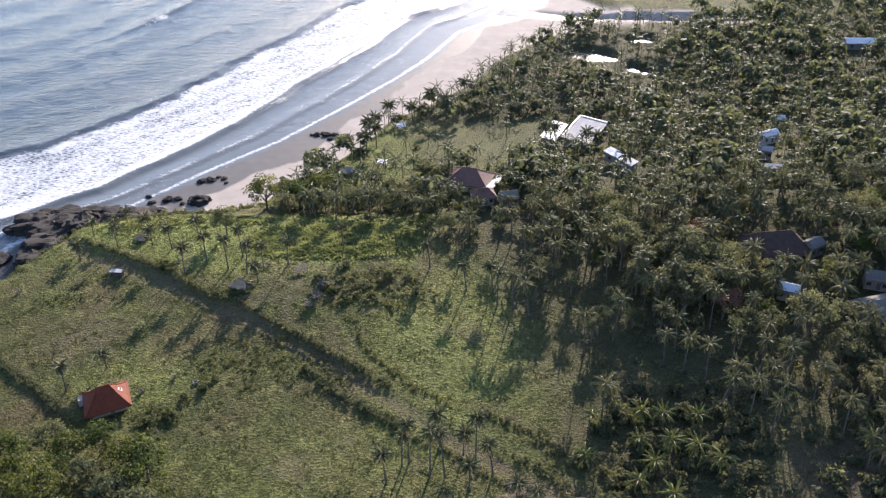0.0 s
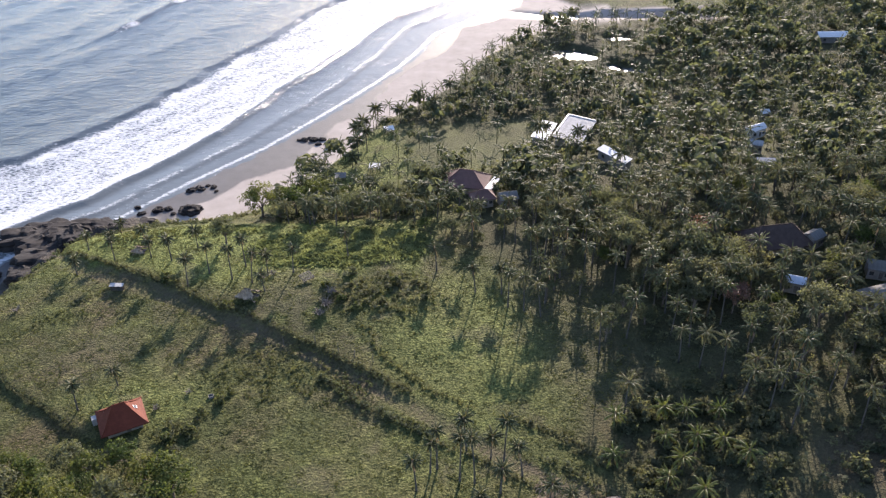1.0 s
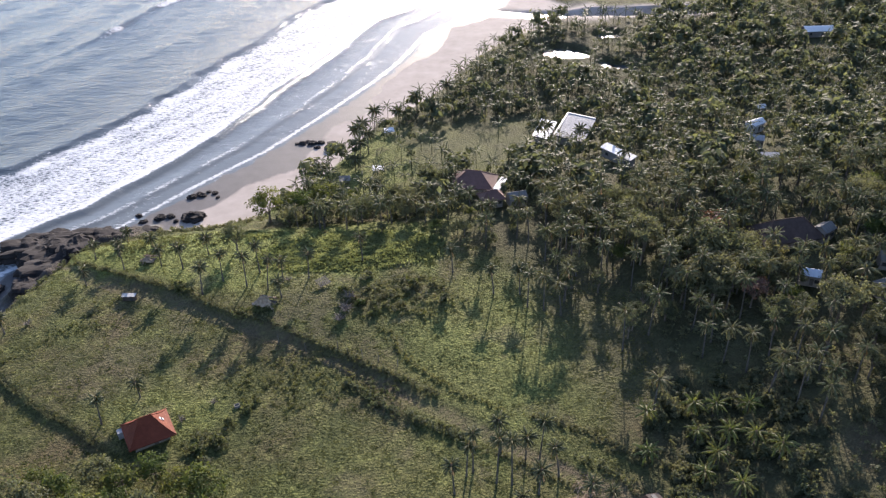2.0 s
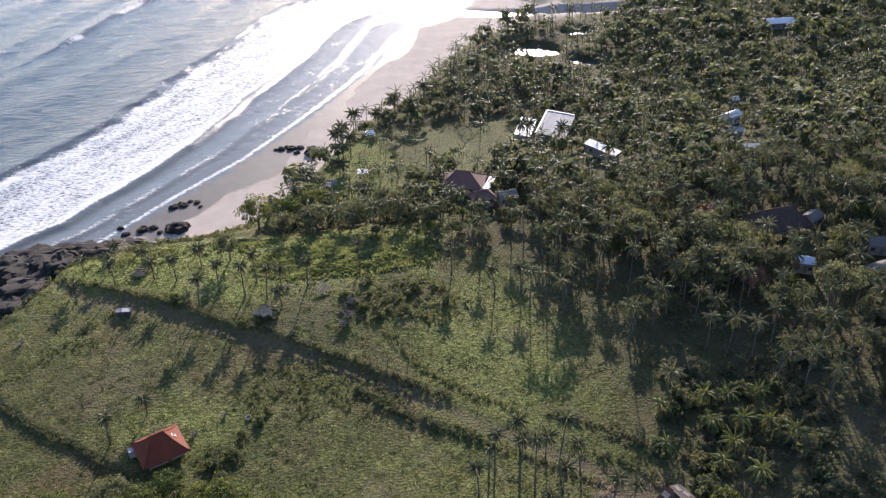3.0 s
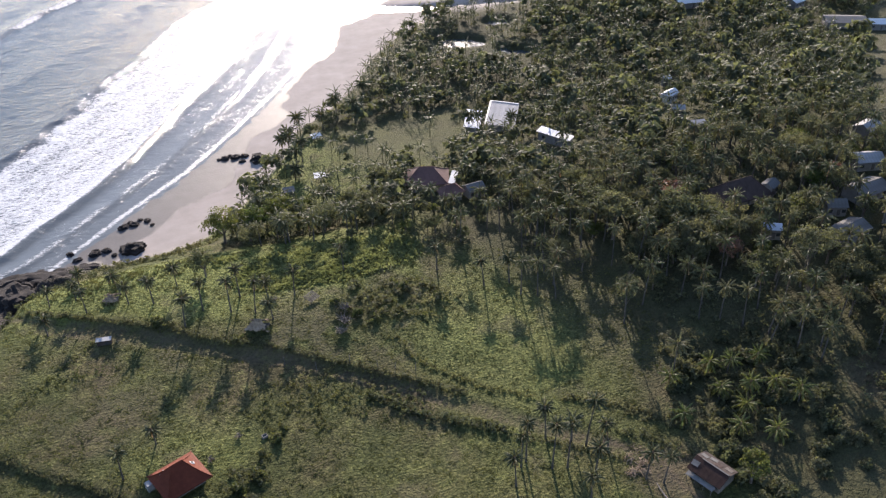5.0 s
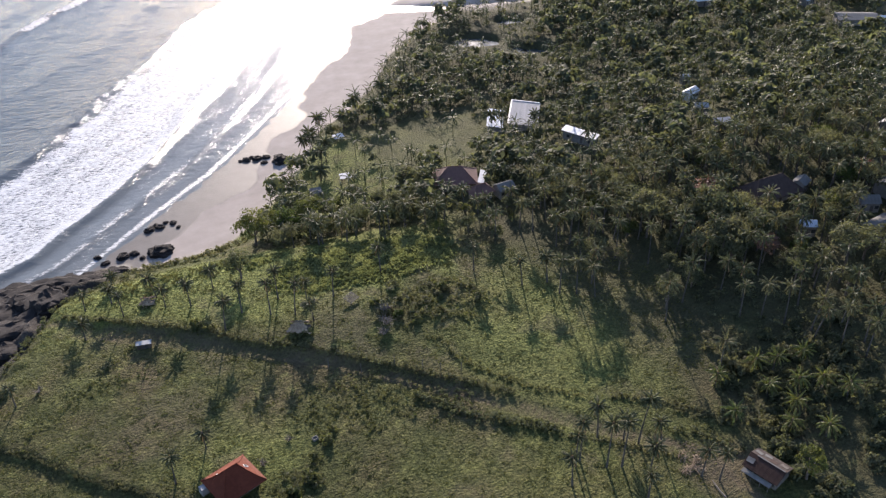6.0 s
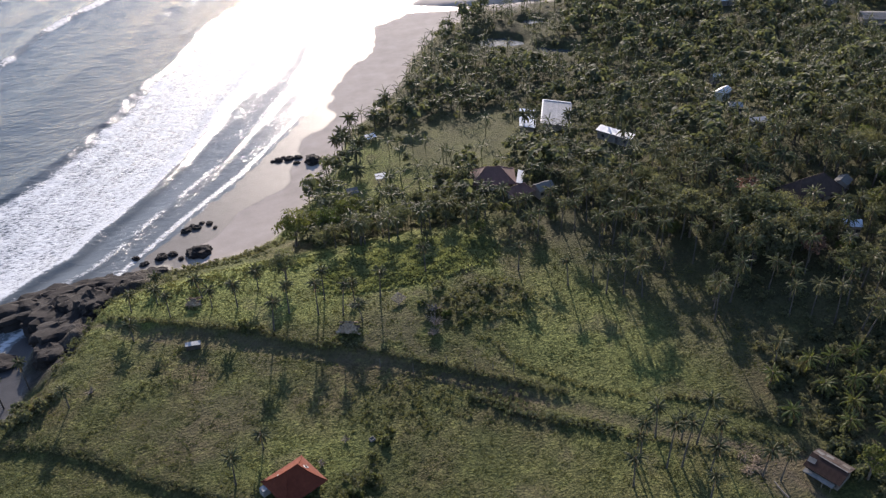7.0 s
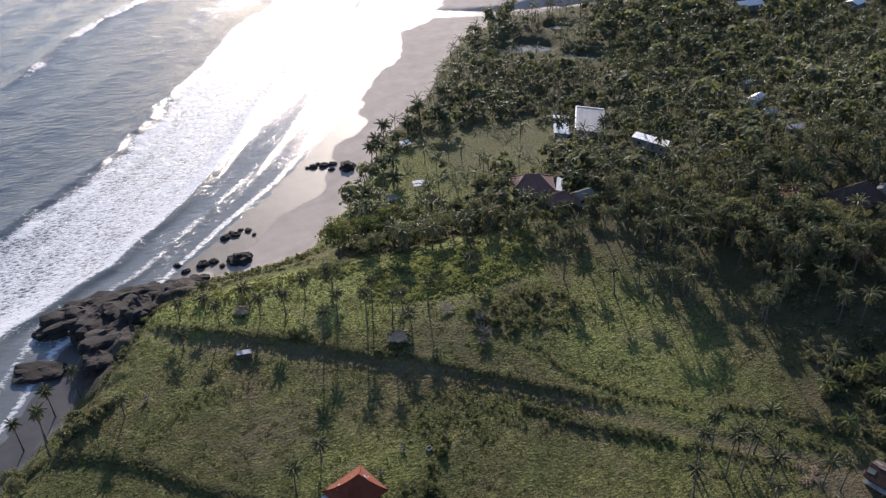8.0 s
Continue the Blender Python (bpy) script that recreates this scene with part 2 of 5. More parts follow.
PONDS = [(71, 399, 11, 7, -25), (88, 381, 3.2, 5.5, 10), (95, 376, 6.5, 4, -40), (99, 421, 7, 5, 0)]
TERRACE = [(-150, 238), (-116, 219), (-100, 209.5), (-82.6, 197.6), (-66.6, 185), (-50.7, 174.3), (-36, 164.3), (-22.2, 153.6), (-8, 143)]
BANK = [(-147, 181), (-138.9, 178.2), (-130.5, 174.5), (-122.1, 169.5), (-115.2, 163), (-107.3, 155.4), (-98.7, 149.2), (-91.4, 142.6)]
TRACK = [(-112, 212), (-92, 199), (-72, 186), (-50.5, 172.7), (-35.9, 161.2), (-22.3, 150.3), (-9.9, 139.1), (1.4, 128.8), (10.5, 121), (14, 112), (14, 100), (6, 80)]


def to_line(line, x, y):
    """Distance to a line of points, and on which side of it (+1: left of its way)."""
    x, y = np.asarray(x, float), np.asarray(y, float)
    best, side = np.full(x.shape, 1e9), np.zeros(x.shape)
    for (ax, ay), (bx, by) in zip(line, line[1:]):
        dx, dy = bx - ax, by - ay
        u = np.clip(((x - ax) * dx + (y - ay) * dy) / (dx * dx + dy * dy), 0, 1)
        d = np.hypot(x - ax - u * dx, y - ay - u * dy)
        nearer = d < best
        side = np.where(nearer, np.sign(dx * (y - ay) - dy * (x - ax)), side)
        best = np.where(nearer, d, best)
    return best, side


def smooth(a, b, v):
    u = np.clip((v - a) / (b - a), 0, 1)
    return u * u * (3 - 2 * u)


LATTICE = np.random.RandomState(5).rand(256, 256)


def lumps(x, y, size, octaves=3, seed=0):
    """Smooth value noise, 0 to 1, with lumps about that many metres across."""
    total, weight, amount = 0.0, 0.0, 1.0
    for k in range(octaves):
        u, v = np.asarray(x) / size + 17.3 * seed + 5.1 * k, np.asarray(y) / size + 9.7 * seed + 3.3 * k
        i, j = np.floor(u).astype(int), np.floor(v).astype(int)
        a, b = u - i, v - j
        a, b = a * a * (3 - 2 * a), b * b * (3 - 2 * b)
        g = lambda p, q: LATTICE[p % 256, q % 256]
        total = total + amount * ((g(i, j) * (1 - a) + g(i + 1, j) * a) * (1 - b) + (g(i, j + 1) * (1 - a) + g(i + 1, j + 1) * a) * b)
        weight, amount, size = weight + amount, amount * 0.5, size * 0.5
    return total / weight


def inland(x, y):
    d, s = to_line(FOOT, x, y)
    return -d * s


def ashore(x, y):
    d, s = to_line(SHORE, x, y)
    return -d * s - 5.0


def land(x, y):
    """Height of the ground without its small lumps."""
    x, y = np.asarray(x, float), np.asarray(y, float)
    up, back = ashore(x, y), inland(x, y)
    beach = np.where(up > 0, np.minimum(0.04 * up, 2.2), -np.minimum(-0.05 * up, 6.0))
    top = 15.2 + 2.2 * np.exp(-((x + 42) / 30) ** 2 - ((y - 190) / 24) ** 2) - (2.5 - 1.3 * (1 - smooth(188, 214, y))) * smooth(-80, -125, x) + 0.09 * np.clip(x - 40, 0, 90)
    top = top - 5.5 * smooth(224, 244, y) * (1 - smooth(-22, 6, x)) * (1 - smooth(262, 320, y))
    d, s = to_line(TERRACE, x, y)
    top = top - 0.85 * smooth(-1.0, 1.6, -d * s) * (1 - smooth(-35, -8, x)) * (1 - smooth(8, 34, -d * s)) * smooth(-140, -105, x)
    d, s = to_line(BANK, x, y)
    top = top - 1.1 * smooth(-0.7, 0.7, -d * s) * (1 - smooth(7, 26, -d * s)) * (x < -84)
    top = top + (4.2 - top) * smooth(212, 345, y)
    z = beach + (top - beach) * smooth(-1, np.where(y < 262, 19.0, 9.0), back)
    d, _ = to_line(RIVER, x, y)
    z = np.where(x > 20, z + (-0.7 - z) * (1 - smooth(3.0, 7.5, d)), z)
    for px, py, a, b, turn in PONDS:
        c, s = math.cos(radians(turn)), math.sin(radians(turn))
        q = np.hypot(((x - px) * c + (y - py) * s) / a, (-(x - px) * s + (y - py) * c) / b)
        z = z + (1.0 - z) * (1 - smooth(0.95, 1.6, q))
    return z


WEST, SOUTH = -180, 90
PLAN_X, PLAN_Y = np.meshgrid(np.arange(WEST, 520.0), np.arange(SOUTH, 660.0))
HEIGHTS, DEPTHS = land(PLAN_X, PLAN_Y), inland(PLAN_X, PLAN_Y)


def on_plan(values, x, y):
    """A value of the plan's one-metre grid, between its points."""
    u, v = min(max(x - WEST, 0), values.shape[1] - 1.001), min(max(y - SOUTH, 0), values.shape[0] - 1.001)
    i, j = int(u), int(v)
    a, b = u - i, v - j
    return float((values[j, i] * (1 - a) + values[j, i + 1] * a) * (1 - b) + (values[j + 1, i] * (1 - a) + values[j + 1, i + 1] * a) * b)


def at_ground(x, y):
    return on_plan(HEIGHTS, x, y)


def steps(parts):
    """Coordinates that grow from fine steps to coarse ones. parts: (to, step)."""
    out, here = [parts[0][0]], parts[0][0]
    for to, step in parts[1:]:
        n = max(1, int(round((to - here) / step)))
        out += list(here + (to - here) * np.arange(1, n + 1) / n)
        here = to
    return np.array(out)


def sheet(name, xs, ys, height, mat, layers, keep=None):
    """A grid of heights as one mesh, with named layers of values at its points."""
    gx, gy = np.meshgrid(xs, ys)
    z = height(gx, gy)
    nx, ny = len(xs), len(ys)
    idx = np.arange(nx * ny).reshape(ny, nx)
    quads = np.stack([idx[:-1, :-1], idx[:-1, 1:], idx[1:, 1:], idx[1:, :-1]], -1).reshape(-1, 4)
    if keep is not None:
        good = keep(gx, gy).ravel()
        quads = quads[good[quads].any(1)]
    me = bpy.data.meshes.new(name)
    me.vertices.add(nx * ny)
    me.vertices.foreach_set("co", np.stack([gx, gy, z], -1).astype(np.float32).ravel())
    me.loops.add(quads.size)
    me.loops.foreach_set("vertex_index", quads.astype(np.int32).ravel())
    me.polygons.add(len(quads))
    me.polygons.foreach_set("loop_start", np.arange(0, quads.size, 4, dtype=np.int32))
    me.polygons.foreach_set("use_smooth", np.ones(len(quads), bool))
    for key, values in layers(gx, gy, z).items():
        me.attributes.new(key, "FLOAT", "POINT").data.foreach_set("value", np.asarray(values, np.float32).ravel())
    me.update(calc_edges=True)
    me.materials.append(mat)
    return new(name, me)


def rough_land(x, y):
    z = land(x, y)
    back = inland(x, y)
    field = smooth(4, 16, back)
    z = z + field * 0.34 * (lumps(x, y, 2.4, 2, 1) - 0.5) + field * 0.5 * (lumps(x, y, 14, 2, 2) - 0.5)
    tall = tall_grass(x, y)
    z = z + tall * (1.5 * lumps(x, y, 3.2, 2, 3) - 0.2)
    z = z + rock_zone(x, y) * (5.0 * lumps(x, y, 9, 4, 41) - 0.6)
    bank = smooth(-1, 4, back) * (1 - smooth(14, 22, back)) * (y < 262)
    z = z + bank * (2.2 + 2.5 * (x < -108)) * (lumps(x, y, 6, 3, 4) - 0.5)
    d, _ = to_line(TRACK, x, y)
    z = z - 0.3 * (1 - smooth(1.5, 3.0, d))
    return np.where(ashore(x, y) < 12, z + 0.05 * (lumps(x, y, 9, 2, 6) - 0.5), z)


def rock_zone(x, y):
    """The bare rock of the point."""
    back = inland(x, y) + 5 * (lumps(x, y, 9, 3, 7) - 0.5)
    return (1 - smooth(-108, -99, np.asarray(x))) * smooth(216, 224, np.asarray(y)) * smooth(-6, -2, back) * (1 - smooth(9, 13, back))


def tall_grass(x, y):
    """Where the unmown, lumpy grass grows on the seaward hill."""
    a = np.exp(-(((x + 34) / 26) ** 2 + ((y - 211) / 11) ** 2) ** 2)
    b = np.exp(-(((x + 84) / 30) ** 2 + ((y - 226) / 7) ** 2) ** 2)
    return np.clip(a + 0.6 * b, 0, 1) * (np.asarray(x) < 15)


def ground_layers(x, y, z):
    up, back = ashore(x, y), inland(x, y)
    ragged = 6 * (lumps(x, y, 11, 3, 7) - 0.5)
    sand = 1 - smooth(-0.5, 2.5, back + 0.6 * ragged)
    d, _ = to_line(RIVER, x, y)
    sand = np.maximum(sand, (1 - smooth(9, 14 + 8 * (x < 105), d + ragged)) * (x > 20))
    # darker near the water, and darkest on all sand south of about y = 250
    wet = np.maximum(1 - smooth(18.2, 19.6, up + 9 * smooth(300, 372, y) + 15 * (lumps(x, y, 17, 3, 35) - 0.5)), 1 - smooth(244, 254, y))
    wet = wet * (0.84 + 0.16 * (1 - smooth(236, 256, y)))
    d, _ = to_line(TRACK, x, y)
    ruts = np.exp(-((d - 0.85) / 0.45) ** 2)
    bare = np.clip(0.75 * ruts * smooth(0.25, 0.5, lumps(x, y, 5, 2, 8)) + 0.35 * smooth(0.62, 0.75, lumps(x, y, 9, 3, 9)), 0, 1)
    bare = np.maximum(bare, 0.4 * np.exp(-(((x + 92) / 17) ** 2 + ((y - 168) / 11) ** 2) ** 2) * smooth(0.3, 0.6, lumps(x, y, 7, 3, 38)))
    d, s = to_line(TERRACE, x, y)
    bare = np.maximum(bare, 0.75 * np.exp(-((-d * s - 1.6) / 1.5) ** 2) * (1 - smooth(-78, -66, x)) * smooth(0.25, 0.5, lumps(x, y, 6, 2, 42)))
    d, _ = to_line(TRACK, x, y)
    yard = np.exp(-(((x - 18) / 9) ** 2 + ((y - 112) / 8) ** 2) ** 2)
    far_yard = np.exp(-(((x - 80) / 12) ** 2 + ((y - 118) / 9) ** 2) ** 2)
    bare = np.maximum(bare, 0.3 * (1 - smooth(1.8, 3.2, d)))
    d, _ = to_line([(9, 124), (14.2, 119.6), (17, 116), (17.6, 109.7), (19.7, 103.4), (22, 94)], x, y)
    bare = np.maximum(bare, 0.95 * (1 - smooth(0.6, 1.6, d + 0.8 * (lumps(x, y, 3, 2, 40) - 0.5))))
    bare = np.maximum(bare, np.maximum(0.8 * yard, 0.7 * far_yard))
    forest = smooth(12, 30, x + 0.25 * (y - 150))
    litter = forest * (0.45 + 0.5 * lumps(x, y, 7, 3, 10)) * (1 - smooth(446, 452, y))
    bare = bare * (1 - 0.8 * forest * (far_yard < 0.3) * (yard < 0.3))
    # greener grass; sunlit hill and glade are also brightened through this colour layer
    lush = np.clip(0.9 * tall_grass(x, y) + 0.9 * np.exp(-(((x + 88) / 42) ** 2 + ((y - 220) / 14) ** 2) ** 2)
                   + 0.25 * np.exp(-(((x + 20) / 36) ** 2 + ((y - 118) / 15) ** 2) ** 2) + 0.55 * np.exp(-(((x - 4) / 28) ** 2 + ((y - 166) / 30) ** 2) ** 2)
                   + 0.55 * np.exp(-(((x + 77) / 14) ** 2 + ((y - 150) / 9) ** 2) ** 2) + 0.6 * smooth(250, 262, y) * (1 - smooth(315, 325, y)) * (x < 40), 0, 1)
    slope = np.hypot(*np.gradient(z, y[:, 0], x[0, :]))
    rocky = (1 - smooth(-108, -96, x)) * np.maximum(smooth(0.45, 0.8, slope), 1 - smooth(-118, -112, x)) * (1 - smooth(11, 15, back + 0.8 * ragged)) * smooth(205, 214, y) * smooth(-3, 0, back)
    stone = rock_zone(x, y)
    rocky, sand = np.maximum(rocky, stone), sand * (1 - stone)
    d, s = to_line(TERRACE, x, y)
    lush = np.maximum(lush, 0.9 * smooth(1, 6, d * s) * smooth(186, 202, y) * (1 - smooth(228, 238, y)) * (1 - smooth(-16, 2, x)) * smooth(0.25, 0.5, lumps(x, y, 12, 3, 36)))
    return {"sand": sand, "wet": wet, "bare": bare, "lush": lush, "rocky": rocky, "litter": litter}


ground = sheet("ground", steps([(-4500, 0), (-1500, 300), (-420, 60), (-190, 6), (-150, 1.6), (48, 1.0), (110, 2.0), (320, 4), (900, 40), (4500, 300)]),
               steps([(-3000, 0), (-400, 200), (0, 20), (95, 4), (272, 1.0), (360, 1.6), (500, 2.5), (760, 10), (1500, 60), (4800, 300)]),
               rough_land, M_GROUND, ground_layers)
tagged(ground, "grassy headland, sandy beach and forest floor", "ground", kind="structure")


def surf(x, y):
    """Distance from the water's edge, the same with the waves' wander, and where the surf begins and ends."""
    off = -ashore(x, y)
    wander = 5 * (lumps(x, y, 34, 3, 11) - 0.5)
    inner = 18 + 20 * smooth(255, 420, y)
    outer = 70 + 11 * smooth(320, 430, y) + 6 * (lumps(x, y, 9, 3, 31) - 0.5)
    return off, off + wander, inner, outer


def wave_sea(x, y):
    """Swell that steepens towards the shore, a breaker, and a thin swash."""
    off, o, inner, outer = surf(x, y)
    wander = o - off
    chop = 0.5 * (lumps(x + 0.4 * y, y - 0.4 * x, 7, 3, 12) - 0.5) * smooth(60, 110, off) + 0.16 * (lumps(x, y, 4, 2, 13) - 0.5)
    crest = lambda at, wide, high: high * np.exp(-((o - at) / np.where(o < at, 0.5 * wide, 1.6 * wide)) ** 2)
    along = lumps(x, y, 60, 2, 14)
    puffs = 0.5 * lumps(x, y, 3.2, 2, 39) * smooth(outer - 9, outer - 3, o) * (1 - smooth(outer - 1, outer + 2, o))
    z = 0.1 + chop + puffs + crest(inner, 3.6, 1.05) + crest(0.45 * inner, 2.6, 0.45) + crest(outer + 3, 5.0, 1.2) + crest(171, 5, 1.3) * smooth(0.35, 0.6, along)
    z = z + 0.28 * np.sin((off + 2.5 * wander) / 6.0) * smooth(85, 130, off)
    return np.where(off < 3, np.minimum(z, 0.16), z)


def sea_layers(x, y, z):
    off, o, inner, outer = surf(x, y)
    streaks = lumps((x * 0.6 + y * 0.8) * 0.3, -x * 0.8 + y * 0.6, 5, 3, 15)
    white = smooth(inner, inner + 2, o) * (1 - smooth(outer - 4, outer + 2, o)) * (0.8 + 0.1 * (1 - smooth(inner, inner + 10, o)) - 0.1 * smooth(outer - 22, outer - 6, o) + 0.5 * (streaks - 0.5))
    white = white + 0.35 * np.exp(-((o - outer + 4) / 3.0) ** 2) * smooth(0.3, 0.6, lumps(x, y, 14, 3, 33))
    edge = 1.2 * np.exp(-((off - 0.7) / 1.1) ** 2) + 0.4 * np.exp(-((o - inner - 1.2) / 1.2) ** 2)
    edge = edge + 0.8 * np.exp(-((o - 0.5 * inner) / (0.8 + 1.6 * lumps(x, y, 15, 2, 34))) ** 2) * smooth(0.25, 0.5, lumps(x, y, 12, 3, 37))
    far = np.exp(-((o - 169) / 3.5) ** 2) * smooth(0.3, 0.6, lumps(x, y, 16, 3, 16)) * smooth(420, 460, y)
    rocks = np.exp(-(((x + 146) / 10) ** 2 + ((y - 247) / 11) ** 2))
    foam = np.clip(white + 0.75 * edge + 0.9 * far + 0.5 * rocks, 0, 1)
    lace = np.clip((0.16 + 0.5 * smooth(inner - 4, inner + 4, o)) * (1 - smooth(40, 95, o)) + 0.4 * smooth(0.5, 0.7, streaks) * (1 - smooth(90, 130, o)), 0, 1)
    milky = np.clip((1 - smooth(20, 34, off)) * 0.7 + 0.3 * (1 - smooth(60, 95, off)), 0, 1)
    return {"foam": foam, "lace": lace, "milky": milky}


sea = sheet("sea", steps([(-4500, 0), (-1500, 300), (-420, 60), (-290, 4), (-200, 2.2), (52, 1.25), (120, 6), (4500, 600)]),
            steps([(-3000, 0), (-400, 200), (100, 20), (190, 4), (420, 1.25), (640, 2.4), (900, 10), (1600, 70), (4800, 300)]),
            wave_sea, M_SEA, sea_layers, keep=lambda x, y: ashore(x, y) < 14)
tagged(sea, "grey-blue sea with white surf rolling onto the beach", "sea", kind="structure")


# ---- building with meshes ----
def mesh_of(name, verts, faces, mat, flat=False):
    me = bpy.data.meshes.new(name)
    me.from_pydata([tuple(v) for v in verts], [], [tuple(int(i) for i in f) for f in faces])
    for m in mat if isinstance(mat, (list, tuple)) else (mat,):
        me.materials.append(m)
    me.polygons.foreach_set("use_smooth", np.full(len(me.polygons), not flat))
    return me


def fast_mesh(name, verts, quads, mat, flat=True):
    """A mesh of quads from arrays."""
    verts, quads = np.asarray(verts, np.float32), np.asarray(quads, np.int32)
    me = bpy.data.meshes.new(name)
    me.vertices.add(len(verts))
    me.vertices.foreach_set("co", verts.ravel())
    n = quads.shape[1]
    me.loops.add(quads.size)
    me.loops.foreach_set("vertex_index", quads.ravel())
    me.polygons.add(len(quads))
    me.polygons.foreach_set("loop_start", np.arange(0, quads.size, n, dtype=np.int32))
    me.polygons.foreach_set("use_smooth", np.full(len(quads), not flat))
    me.update(calc_edges=True)
    me.materials.append(mat)
    return me


def child(name, me, parent, label="", m=None):
    ob = new(name, me)
    ob.parent = parent
    if m is not None:
        ob.matrix_basis = m
    if label:
        tagged(ob, label)
    return ob


def part(name, bm, mat, parent, label="", m=None):
    me = bpy.data.meshes.new(name)
    bm.to_mesh(me)
    bm.free()
    me.materials.append(mat)
    return child(name, me, parent, label, m)


def box(sx, sy, sz, at=(0, 0, 0), turn=0.0, bevel=0.0, tilt=0.0):
    """A bmesh box resting on at, bevelled."""
    bm = bmesh.new()
    bmesh.ops.create_cube(bm, size=1, matrix=Matrix.Translation(at) @ Matrix.Rotation(radians(turn), 4, "Z") @ Matrix.Rotation(radians(tilt), 4, "X")
                          @ Matrix.Translation((0, 0, sz / 2)) @ Matrix.Diagonal((sx, sy, sz, 1)))
    if bevel:
        bmesh.ops.bevel(bm, geom=bm.edges[:], offset=bevel, segments=2, affect="EDGES")
    return bm


def tube(path, radii, sides=7):
    """Points and quads of a tube along a path."""
    path = [Vector(p) for p in path]
    verts, quads = [], []
    for k, (p, r) in enumerate(zip(path, radii)):
        way = (path[min(k + 1, len(path) - 1)] - path[max(k - 1, 0)]).normalized()
        a = way.orthogonal().normalized() if abs(way.z) < 0.95 else Vector((1, 0, 0))
        b = way.cross(a).normalized()
        a = b.cross(way)
        verts += [p + r * (math.cos(2 * math.pi * s / sides) * a + math.sin(2 * math.pi * s / sides) * b) for s in range(sides)]
    for k in range(len(path) - 1):
        quads += [(k * sides + s, k * sides + (s + 1) % sides, (k + 1) * sides + (s + 1) % sides, (k + 1) * sides + s) for s in range(sides)]
    return verts, quads


# ---- palms ----
def frond(length, rise, sag, leaflets, rng, limp=0.5):
    """One palm leaf that grows along +x: a rib with hanging leaflets on both sides. Returns points and quads."""
    pts, here, slope = [], np.array([0.0, 0.0, 0.0]), radians(rise)
    n = 6 if leaflets > 5 else 3
    for k in range(n + 1):
        pts.append(here.copy())
        here = here + length / n * np.array([math.cos(slope), 0.0, math.sin(slope)])
        slope -= radians(sag) / n
    pts = np.array(pts)
    verts, quads = [], []
    for k in range(n):
        w = 0.07 * (1 - k / n) + 0.02
        base = len(verts)
        verts += [pts[k] + (0, w, 0), pts[k] - (0, w, 0), pts[k + 1] - (0, w * 0.8, 0), pts[k + 1] + (0, w * 0.8, 0)]
        quads.append((base, base + 1, base + 2, base + 3))
    for k in range(leaflets):
        u = 0.12 + 0.88 * (k + 0.5) / leaflets
        i = min(int(u * n), n - 1)
        p = pts[i] + (pts[i + 1] - pts[i]) * (u * n - i)
        way = (pts[i + 1] - pts[i]) / np.linalg.norm(pts[i + 1] - pts[i])
        reach = length * (0.22 if leaflets > 12 else 0.19) * (math.sin(math.pi * min(1, 0.22 + 0.78 * u)) ** 0.7 + 0.18)
        wide = (0.85 if leaflets > 12 else 0.45) * length / leaflets
        for side in (-1, 1):
            drop = limp * rng.uniform(0.7, 1.3)
            tip = p + reach * (0.55 * way + side * np.array([0, 0.75 * math.cos(drop), 0]) - np.array([0, 0, 0.85 * math.sin(drop)]))
            base = len(verts)
            mid = (p + tip) / 2 + np.array([0, 0, 0.06 * reach])
            verts += [p - wide * way, p + wide * way, mid + 0.75 * wide * way, tip, mid - 0.75 * wide * way]
            quads += [(base, base + 1, base + 2, base + 4), (base + 4, base + 2, base + 3, base + 3)]
    return np.array(verts), quads


def tidy(quads):
    return [q if q[2] != q[3] else q[:3] for q in quads]


def crown_plan(rng, count):
    """How the leaves of one crown stand: turn, rise, sag, length."""
    rows = []
    for k in range(count):
        u = (k + 0.5) / count
        rows.append((137.5 * k + rng.uniform(-14, 14), 76 - 112 * u + rng.uniform(-14, 14), 50 + 50 * u + rng.uniform(-16, 22), (0.82 + 0.18 * math.sin(math.pi * u)) * rng.uniform(0.88, 1.1)))
    return rows


def crown_mesh(name, seed, count, length, leaflets, mat):
    rng = random.Random(seed)
    verts, faces = [], []
    for turn, rise, sag, scale in crown_plan(rng, count):
        v, q = frond(length * scale, rise, sag, leaflets, rng, rng.uniform(0.8, 1.35))
        c, s = math.cos(radians(turn)), math.sin(radians(turn))
        v = np.stack([v[:, 0] * c - v[:, 1] * s, v[:, 0] * s + v[:, 1] * c, v[:, 2]], -1)
        base = len(verts)
        verts += list(v)
        faces += [tuple(base + i for i in f) for f in tidy(q)]
    return mesh_of(name, verts, faces, mat, True)


def trunk_mesh(name, seed, height, lean, thick=0.2):
    rng = random.Random(seed)
    turn, n = rng.uniform(0, 2 * math.pi), 12
    path, radii = [], []
    for k in range(n + 1):
        u = k / n
        out = lean * height * (0.8 * u + 0.2 * u * u) - 0.06 * lean * height * math.sin(math.pi * u)
        path.append((out * math.cos(turn), out * math.sin(turn), height * u - 0.4 * (k == 0)))
        radii.append(thick * (1.5 - 0.75 * u + 0.5 * math.exp(-9 * u)) * (1.0 + 0.07 * (k % 2)))
    v, q = tube(path, radii, 7)
    return mesh_of(name, v, q, M_BARK), Vector(path[-1])


